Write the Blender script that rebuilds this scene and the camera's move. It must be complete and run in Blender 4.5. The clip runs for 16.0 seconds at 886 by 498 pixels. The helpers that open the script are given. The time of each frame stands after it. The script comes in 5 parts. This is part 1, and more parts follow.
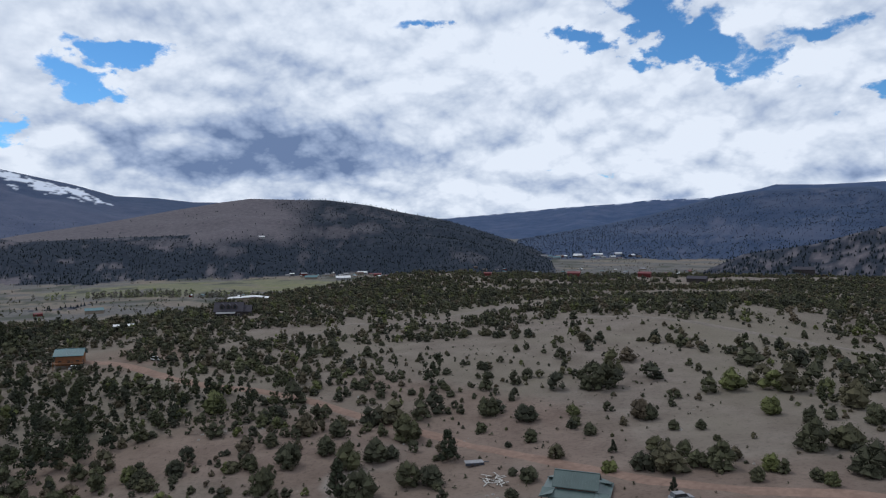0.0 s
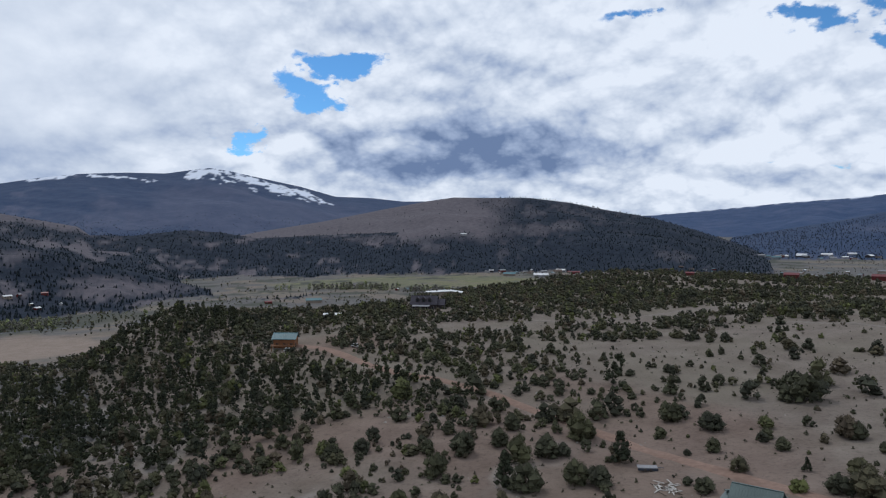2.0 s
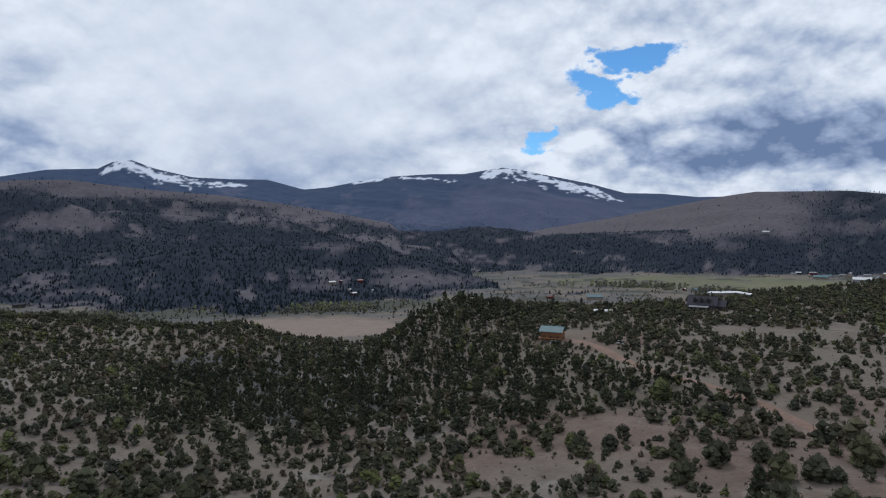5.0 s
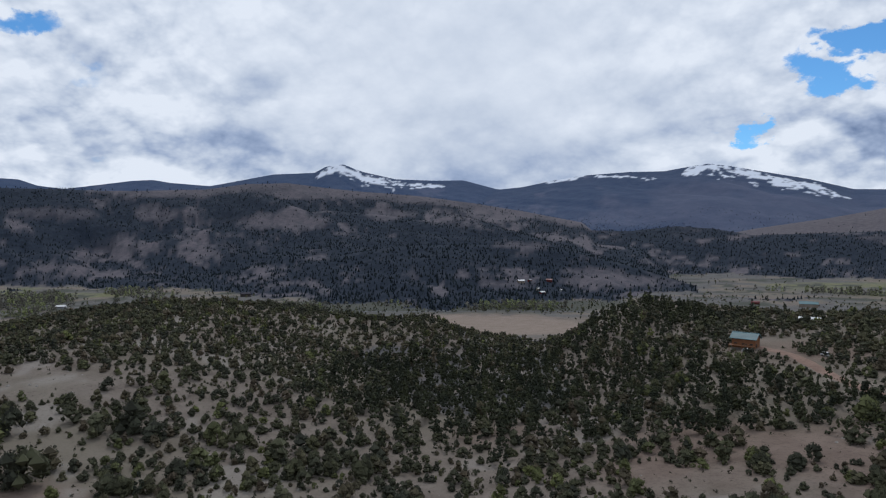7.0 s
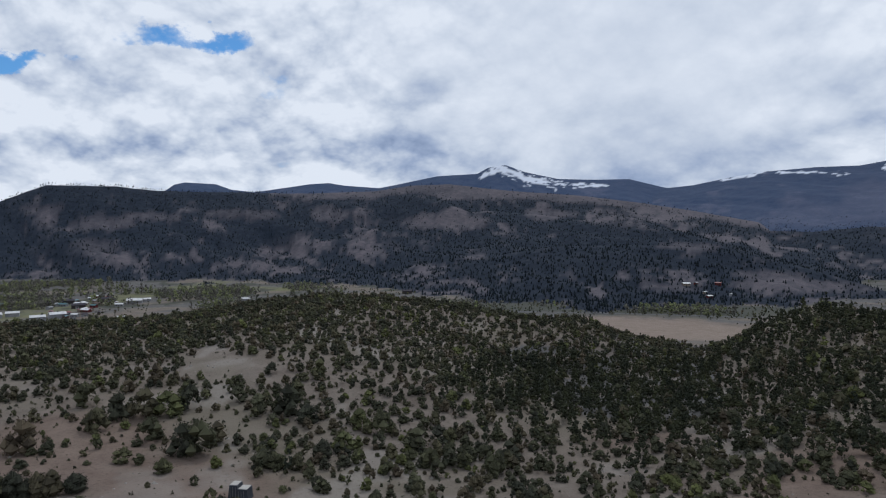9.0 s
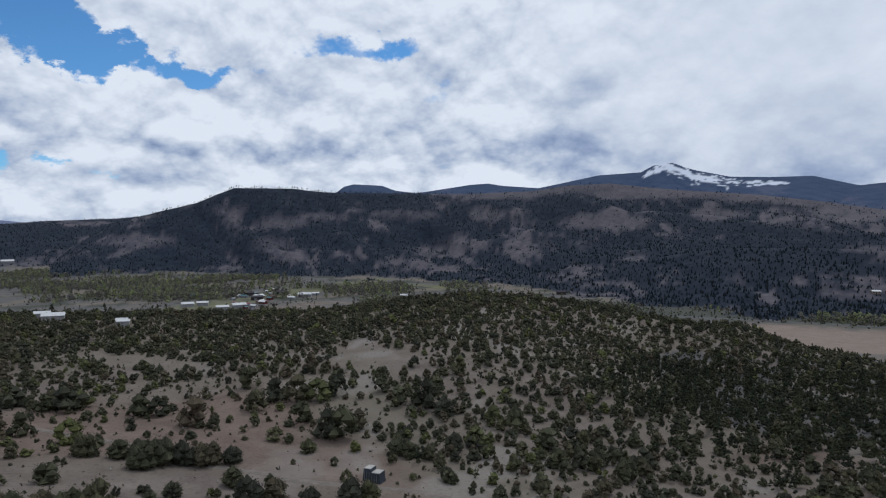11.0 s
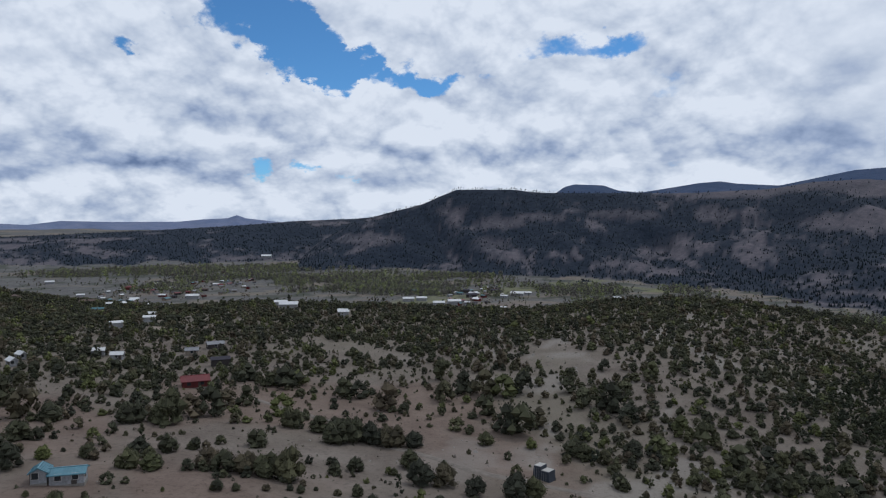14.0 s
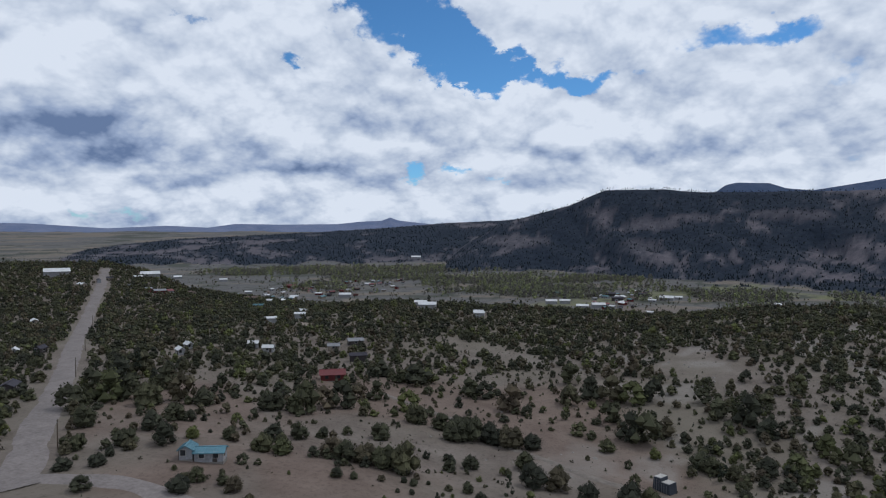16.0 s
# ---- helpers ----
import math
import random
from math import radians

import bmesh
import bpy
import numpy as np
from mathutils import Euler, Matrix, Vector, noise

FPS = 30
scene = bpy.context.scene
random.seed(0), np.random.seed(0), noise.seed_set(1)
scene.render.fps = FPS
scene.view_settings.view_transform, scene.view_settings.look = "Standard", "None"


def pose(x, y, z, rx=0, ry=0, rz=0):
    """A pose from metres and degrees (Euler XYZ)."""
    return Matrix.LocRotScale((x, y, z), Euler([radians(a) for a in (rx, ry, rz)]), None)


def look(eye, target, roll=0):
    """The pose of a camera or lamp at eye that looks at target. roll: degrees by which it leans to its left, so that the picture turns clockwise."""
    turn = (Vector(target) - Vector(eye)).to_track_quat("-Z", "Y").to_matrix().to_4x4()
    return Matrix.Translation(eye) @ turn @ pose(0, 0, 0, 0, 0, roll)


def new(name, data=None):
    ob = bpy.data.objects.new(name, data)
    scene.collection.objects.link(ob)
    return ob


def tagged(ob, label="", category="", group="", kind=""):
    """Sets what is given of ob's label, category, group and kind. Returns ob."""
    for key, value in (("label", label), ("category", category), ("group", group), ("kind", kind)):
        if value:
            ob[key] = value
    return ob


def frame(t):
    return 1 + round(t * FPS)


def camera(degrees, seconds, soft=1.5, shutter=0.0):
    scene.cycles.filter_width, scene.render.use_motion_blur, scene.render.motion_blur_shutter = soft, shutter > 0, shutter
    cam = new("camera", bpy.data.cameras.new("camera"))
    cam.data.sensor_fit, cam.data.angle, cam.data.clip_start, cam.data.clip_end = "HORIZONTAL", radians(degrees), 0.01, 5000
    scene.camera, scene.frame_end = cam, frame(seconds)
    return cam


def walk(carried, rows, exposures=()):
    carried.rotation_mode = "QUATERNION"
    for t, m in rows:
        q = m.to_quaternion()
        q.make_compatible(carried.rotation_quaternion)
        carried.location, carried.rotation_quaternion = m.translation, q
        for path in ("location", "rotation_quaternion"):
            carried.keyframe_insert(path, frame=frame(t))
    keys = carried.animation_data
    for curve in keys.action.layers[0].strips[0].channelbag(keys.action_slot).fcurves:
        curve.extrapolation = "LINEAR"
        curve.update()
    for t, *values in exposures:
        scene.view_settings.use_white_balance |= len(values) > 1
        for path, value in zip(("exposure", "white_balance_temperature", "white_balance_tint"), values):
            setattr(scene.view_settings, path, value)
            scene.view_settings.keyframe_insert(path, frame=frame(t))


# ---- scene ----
# The camera: a drone that slides sideways while it pans to the left.
cam = camera(65.26, 16.0, soft=1.15)
ROWS = [
    (0.0, -0.00, -0.00, 60.00, 0.00, -1.75, -0.24),
    (0.5, 1.83, -0.21, 59.91, 4.14, -1.79, -0.26),
    (1.0, 3.64, -0.39, 59.83, 8.28, -1.83, -0.31),
    (1.5, 5.43, -0.52, 59.75, 12.44, -1.85, -0.31),
    (2.0, 7.18, -0.56, 59.65, 16.59, -1.87, -0.31),
    (2.5, 8.91, -0.50, 59.54, 20.32, -1.88, -0.30),
    (3.0, 10.62, -0.33, 59.41, 24.34, -1.92, -0.25),
    (3.5, 12.35, -0.06, 59.29, 28.26, -1.96, -0.23),
    (4.0, 14.06, 0.29, 59.17, 32.21, -1.99, -0.21),
    (4.8, 16.80, 1.32, 58.93, 38.63, -2.01, -0.21),
    (5.6, 19.45, 2.90, 58.64, 45.08, -1.99, -0.24),
    (6.5, 22.16, 5.16, 58.28, 52.34, -1.98, -0.20),
    (7.0, 23.52, 6.55, 58.08, 56.26, -1.99, -0.12),
    (7.5, 24.84, 8.00, 57.89, 59.76, -2.00, -0.04),
    (8.0, 26.12, 9.49, 57.71, 63.12, -1.97, -0.06),
    (8.5, 27.38, 10.99, 57.56, 66.36, -1.94, -0.05),
    (9.0, 28.61, 12.50, 57.43, 69.67, -1.94, -0.11),
    (9.8, 30.45, 15.05, 57.31, 75.00, -1.94, -0.12),
    (10.6, 32.05, 17.80, 57.26, 80.26, -1.93, 0.01),
    (11.5, 33.45, 21.13, 57.24, 85.96, -1.92, 0.16),
    (12.0, 34.02, 23.07, 57.22, 89.00, -1.91, 0.19),
    (12.5, 34.54, 25.03, 57.21, 92.01, -1.94, 0.20),
    (13.0, 34.97, 27.03, 57.23, 95.01, -1.97, 0.23),
    (13.5, 35.31, 29.08, 57.28, 98.01, -1.97, 0.26),
    (14.0, 35.54, 31.16, 57.37, 101.01, -1.96, 0.28),
    (14.5, 35.67, 33.29, 57.49, 104.04, -1.95, 0.26),
    (15.0, 35.73, 35.43, 57.63, 107.12, -1.91, 0.17),
    (15.5, 35.73, 37.60, 57.78, 110.23, -1.89, 0.13),
    (16.0, 35.69, 39.78, 57.95, 113.33, -1.87, 0.08),
]
walk(cam, [(t, pose(x, y, z, 90 + pitch, 0, yaw) @ pose(0, 0, 0, 0, 0, roll)) for t, x, y, z, yaw, pitch, roll in ROWS],
     [(0.0, 0.0, 6000.0, 10.0), (8.0, -0.06, 6050.0, 10.0), (16.0, -0.15, 5950.0, 10.0)])

# The sky: high broken cloud with blue gaps, and a soft sun from ahead.
SUN_AZ, SUN_EL = 52.0, 56.0


def sky_world():
    world = bpy.data.worlds.new("sky")
    scene.world = world
    world.use_nodes = True
    nt = world.node_tree
    nt.nodes.clear()
    N, L = nt.nodes.new, nt.links.new

    def val(op, a, b=None, c=None, clamp=False):
        n = N("ShaderNodeMath")
        n.operation, n.use_clamp = op, clamp
        for i, v in enumerate((a, b, c)):
            if v is None:
                continue
            if isinstance(v, (int, float)):
                n.inputs[i].default_value = v
            else:
                L(v, n.inputs[i])
        return n.outputs[0]

    coord = N("ShaderNodeTexCoord").outputs["Generated"]
    sep = N("ShaderNodeSeparateXYZ")
    L(coord, sep.inputs[0])
    X, Y, Z = sep.outputs
    az = val("MULTIPLY", val("ARCTAN2", val("MULTIPLY", X, -1.0), Y), 57.29578)
    el = val("MULTIPLY", val("ARCSINE", Z), 57.29578)
    # cloud layer seen in perspective: closer together towards the horizon

    def layer(lift):
        zz = val("ADD", val("MULTIPLY", val("MAXIMUM", val("ADD", Z, lift), 0.0), 0.45), 0.24)
        cmb = N("ShaderNodeCombineXYZ")
        L(val("DIVIDE", X, zz), cmb.inputs[0])
        L(val("DIVIDE", Y, zz), cmb.inputs[1])
        return cmb.outputs[0]

    def fbm(vec, scale, detail, rough, offset, dist=0.0):
        mp = N("ShaderNodeMapping")
        mp.inputs["Location"].default_value = offset
        L(vec, mp.inputs["Vector"])
        n = N("ShaderNodeTexNoise")
        n.inputs["Scale"].default_value = scale
        n.inputs["Detail"].default_value = detail
        n.inputs["Roughness"].default_value = rough
        n.inputs["Distortion"].default_value = dist
        L(mp.outputs[0], n.inputs["Vector"])
        return n.outputs["Fac"]

    def billow(vec, scale, offset):
        """Heaped, rounded puffs, 0 to about 1."""
        mp = N("ShaderNodeMapping")
        mp.inputs["Location"].default_value = offset
        L(vec, mp.inputs["Vector"])
        warp = N("ShaderNodeTexNoise")
        warp.inputs["Scale"].default_value, warp.inputs["Detail"].default_value = scale * 0.8, 4.0
        L(mp.outputs[0], warp.inputs["Vector"])
        add = N("ShaderNodeVectorMath")
        add.operation = "MULTIPLY_ADD"
        L(warp.outputs["Color"], add.inputs[0])
        add.inputs[1].default_value = (0.34 / scale, 0.34 / scale, 0.34 / scale)
        L(mp.outputs[0], add.inputs[2])
        v = N("ShaderNodeTexVoronoi")
        v.feature, v.normalize = "F1", True
        v.inputs["Scale"].default_value, v.inputs["Detail"].default_value = scale, 4.5
        v.inputs["Roughness"].default_value, v.inputs["Lacunarity"].default_value = 0.55, 2.1
        L(add.outputs[0], v.inputs["Vector"])
        return val("SUBTRACT", 1.0, v.outputs["Distance"])

    here, above = layer(0.0), layer(0.022)
    big = fbm(here, 1.1, 3.0, 0.5, (3.1, 7.7, 0.4))
    soft, soft_up = fbm(here, 2.0, 4.0, 0.5, (5.1, 3.7, 2.4), 0.2), fbm(above, 2.0, 4.0, 0.5, (5.1, 3.7, 2.4), 0.2)
    fine = fbm(here, 6.0, 6.0, 0.55, (9.3, 2.2, 1.4), 0.2)
    puff, puff_up = billow(here, 2.3, (1.7, 4.4, 2.0)), billow(above, 2.3, (1.7, 4.4, 2.0))
    wob = val("MULTIPLY", val("SUBTRACT", fbm(here, 3.2, 6.0, 0.6, (2.7, 8.1, 5.5)), 0.5), 15.0)
    wob2 = val("MULTIPLY", val("SUBTRACT", fbm(here, 3.2, 6.0, 0.6, (7.9, 1.1, 3.5)), 0.5), 8.0)
    drift = val("MULTIPLY", val("SUBTRACT", fbm(here, 2.6, 2.0, 0.45, (2.7, 8.1, 5.5)), 0.5), 9.0)
    drift2 = val("MULTIPLY", val("SUBTRACT", fbm(here, 2.6, 2.0, 0.45, (7.9, 1.1, 3.5)), 0.5), 3.5)

    def blob(a, e, wa, we, under):
        """A soft ellipse in the sky; below its middle it fades 'under' times as fast."""
        da = val("DIVIDE", val("SUBTRACT", val("ADD", az, wob if under == 1.0 else drift), a), wa)
        de = val("DIVIDE", val("SUBTRACT", val("ADD", el, wob2 if under == 1.0 else drift2), e), we)
        if under != 1.0:
            de = val("MAXIMUM", de, val("MULTIPLY", de, -under))
        d2 = val("ADD", val("MULTIPLY", da, da), val("MULTIPLY", de, de))
        return val("SUBTRACT", 1.0, d2, clamp=True)

    def total(items, under=1.0):
        out = None
        for a, e, wa, we, s in items:
            b = val("MULTIPLY", blob(a, e, wa, we, under), s)
            out = b if out is None else val("ADD", out, b)
        return out

    def band(v, lo, hi):
        n = N("ShaderNodeMapRange")
        n.interpolation_type = "SMOOTHSTEP"
        L(v, n.inputs["Value"])
        n.inputs["From Min"].default_value, n.inputs["From Max"].default_value = lo, hi
        return n.outputs[0]

    gaps = total(GAPS)
    bases = total(BASES, 2.4)
    heap = val("ADD", val("MULTIPLY", val("SUBTRACT", puff, 0.70), 1.7), val("MULTIPLY", val("SUBTRACT", fine, 0.5), 0.8))
    cover = val("SUBTRACT", val("ADD", val("ADD", val("MULTIPLY", val("SUBTRACT", big, 0.5), 0.5), 0.66), heap), gaps)
    mask = band(cover, -0.06, 0.32)
    # light on the cloud: bright tops, grey-blue bases
    relief = val("ADD", val("MULTIPLY", val("SUBTRACT", soft_up, soft), -1.2), val("MULTIPLY", val("SUBTRACT", puff_up, puff), -2.4))
    # a smoother veil of overcast to the north-west
    veil = total([(54.0, 12.0, 26.0, 16.0, 0.85)])
    calm = val("SUBTRACT", 1.0, veil)
    shade = band(val("ADD", val("MULTIPLY", soft, 0.75), val("MULTIPLY", fine, 0.25)), 0.48, 0.68)
    low = val("MULTIPLY", band(val("MULTIPLY", el, -1.0), -9.0, -1.0), 0.22)
    shade = val("MULTIPLY", shade, val("ADD", 0.12, low))
    tone = val("SUBTRACT", val("ADD", 0.885, val("MULTIPLY", relief, calm)), val("MULTIPLY", shade, calm))
    tone = val("SUBTRACT", tone, val("MULTIPLY", bases, val("SUBTRACT", 0.92, val("MULTIPLY", heap, 0.35))))
    tone = val("SUBTRACT", tone, val("MULTIPLY", band(big, 0.50, 0.66), 0.14))
    tone = val("SUBTRACT", tone, val("MULTIPLY", veil, 0.04))
    tone = val("ADD", tone, val("MULTIPLY", val("MULTIPLY", val("SUBTRACT", puff, 0.70), 1.05), val("ADD", 0.25, val("MULTIPLY", calm, 0.75))))
    tone = val("ADD", tone, val("MULTIPLY", val("SUBTRACT", fine, 0.5), 0.12), clamp=True)
    ramp = N("ShaderNodeValToRGB")
    L(tone, ramp.inputs[0])
    e = ramp.color_ramp.elements
    e[0].position, e[0].color = 0.0, (0.155, 0.215, 0.350, 1)
    e[1].position, e[1].color = 1.0, (0.81, 0.84, 0.885, 1)
    m = e.new(0.35)
    m.color = (0.35, 0.42, 0.56, 1)
    m = e.new(0.68)
    m.color = (0.60, 0.65, 0.73, 1)
    sky = N("ShaderNodeTexSky")
    sky.sky_type, sky.sun_disc = "NISHITA", False
    sky.sun_elevation, sky.sun_rotation = radians(SUN_EL), radians(-SUN_AZ)
    sky.altitude = 2500.0
    clear, cloud = N("ShaderNodeBackground"), N("ShaderNodeBackground")
    deep = N("ShaderNodeMix")
    deep.data_type, deep.blend_type = "RGBA", "MULTIPLY"
    deep.inputs[0].default_value, deep.inputs[7].default_value = 1.0, (0.50, 0.82, 1.0, 1)
    L(sky.outputs[0], deep.inputs[6])
    L(deep.outputs[2], clear.inputs[0])
    clear.inputs[1].default_value = 0.11
    L(ramp.outputs[0], cloud.inputs[0])
    cloud.inputs[1].default_value = 1.0
    mix = N("ShaderNodeMixShader")
    L(mask, mix.inputs[0])
    L(clear.outputs[0], mix.inputs[1])
    L(cloud.outputs[0], mix.inputs[2])
    L(mix.outputs[0], N("ShaderNodeOutputWorld").inputs[0])


# azimuth to the left of north, elevation, half widths in degrees, depth
GAPS = [
    (24.0, 13.1, 3.9, 1.6, 0.85), (27.6, 10.8, 3.0, 1.4, 0.85), (1.7, 16.3, 2.3, 1.1, 0.75), (-11.5, 14.6, 3.1, 1.4, 0.8), (-15.5, 17.6, 4.5, 2.2, 1), (-20, 14.2, 5.0, 2.7, 1.1),
    (-25, 11.6, 4.0, 2.2, 1), (-28.5, 14.2, 4.0, 1.4, 0.85), (-32, 8.5, 2.7, 1.1, 0.6), (-10, 4.9, 3.1, 0.7, 0.6),
    (33, 6.7, 2.3, 1.2, 0.8), (117.5, 17, 5.9, 3.6, 1.15), (109.5, 12.6, 4.5, 2.2, 1.1), (112.5, 14.4, 4.0, 2.5, 1), (101.5, 11.9, 6.8, 1.4, 0.85),
    (91.1, 14, 7.2, 1.4, 0.75), (126.1, 13.3, 1.6, 1.2, 0.6), (132, 15.8, 1.8, 0.8, 0.5), (116.6, 4.2, 2.7, 0.9, 0.6), (110.7, 4.2, 2.7, 0.9, 0.6), (140, 1.2, 8.1, 0.7, 0.45),
]
BASES = [
    (13.9, 5.2, 17.0, 4.6, 0.75), (18.0, 8.5, 11.0, 3.4, 0.25), (-4.0, 7.4, 4.0, 2.6, 0.25), (-31.6, 4.2, 4.5, 2.2, 0.4), (140.6, 5.7, 14.0, 4.4, 0.7),
    (115.9, 8.0, 6.0, 3.0, 0.62), (133.2, 3.0, 7.0, 1.3, 0.35), (91.0, 6.2, 5.0, 2.4, 0.35), (73.6, 5.0, 5.0, 3.4, 0.55), (96.7, 6.1, 4.4, 2.3, 0.35),
    (84.0, 5.4, 4.1, 1.5, 0.35), (72.2, 10.4, 3.1, 2.3, 0.35), (53.2, 4.0, 9.5, 6.5, 0.30), (42.0, 4.5, 7.0, 4.5, 0.22), (84.9, 7.6, 5.3, 2.9, 0.25),
    (-29.4, 13.6, 6.2, 2.4, 0.28), (124.0, 4.6, 5.0, 1.4, 0.3), (104.0, 6.0, 5.0, 1.6, 0.3),
]
sky_world()
sun = new("sun", bpy.data.lights.new("sun", "SUN"))
sun.data.energy, sun.data.angle, sun.data.color = 1.05, radians(3.0), (1.0, 0.95, 0.87)
_a, _e = radians(SUN_AZ), radians(SUN_EL)
sun.matrix_world = look((-1000 * math.sin(_a) * math.cos(_e), 1000 * math.cos(_a) * math.cos(_e), 1000 * math.sin(_e)), (0, 0, 0))

# ---- terrain ----
# The land as one height function: a juniper bench cut by a side canyon, the flat valley, and the ridges round it.
CX, CY, EYE_Z = 20.0, 15.0, 58.0
VALLEY = -40.0
BENCH = [(-180, 900, 300), (-33, 800, 350), (-12, 760, 300), (5, 690, 200), (14, 560, 230), (20, 500, 230), (28, 440, 200), (40, 430, 160), (45, 360, 190), (49, 290, 230),
         (53, 330, 240), (58, 410, 210), (66, 430, 220), (75, 450, 200), (90, 450, 250), (110, 380, 360), (125, 330, 620), (133, 400, 640), (140, 760, 700), (180, 900, 300)]
HILLS = [
    (-150, 0, -7.1), (-140, 90, -12.1), (-200, 130, 3.9), (-150, 190, -6.6), (-180, 250, -1.3), (-270, 200, -23.7),
    (-350, 240, -4.7), (-240, 330, 1.9), (-130, 290, 1.4), (-130, 380, 2.9), (-50, 160, -0.8), (-70, 250, 3.1),
    (30, 150, -1.9), (30, 220, -1.7), (70, 290, 3.2), (30, 390, -0.3), (-20, 480, 4.2), (-260, 60, 5.8),
    (-370, 110, 5.4), (-450, 30, -6.1), (-320, -40, -5.5), (-200, -90, -5.1), (-100, -70, 6.6), (-330, -200, 1.1),
    (-440, -260, -6.2), (120, 130, 9.6), (150, 350, 14.7), (-420, 320, 6.6), (-270, -310, -5.0), (-420, -490, 4.4),
    (0, 640, 5.5), (-130, 480, 5.5),
]
EDGE_HILLS = [
    (91, 691, -0.8), (8, 685, 5.5), (-72, 669, -1.8), (-136, 560, -2.0), (-183, 472, -2.6), (-222, 417, -6.2), (-260, 387, -1.9), (-295, 352, 7.1),
    (-325, 315, 7.5), (-351, 275, -1.0), (-374, 234, -5.1), (-399, 193, -1.5), (-420, 149, 2.7), (-436, 104, 3.3), (-451, 48, 1.7), (-461, -19, -2.7),
    (-459, -96, -2.4), (-442, -172, 7.4), (-478, -272, 1.8), (-507, -412, 1.5), (-482, -523, 6.7), (-427, -648, 9.7),
]
HILL_R = 75.0
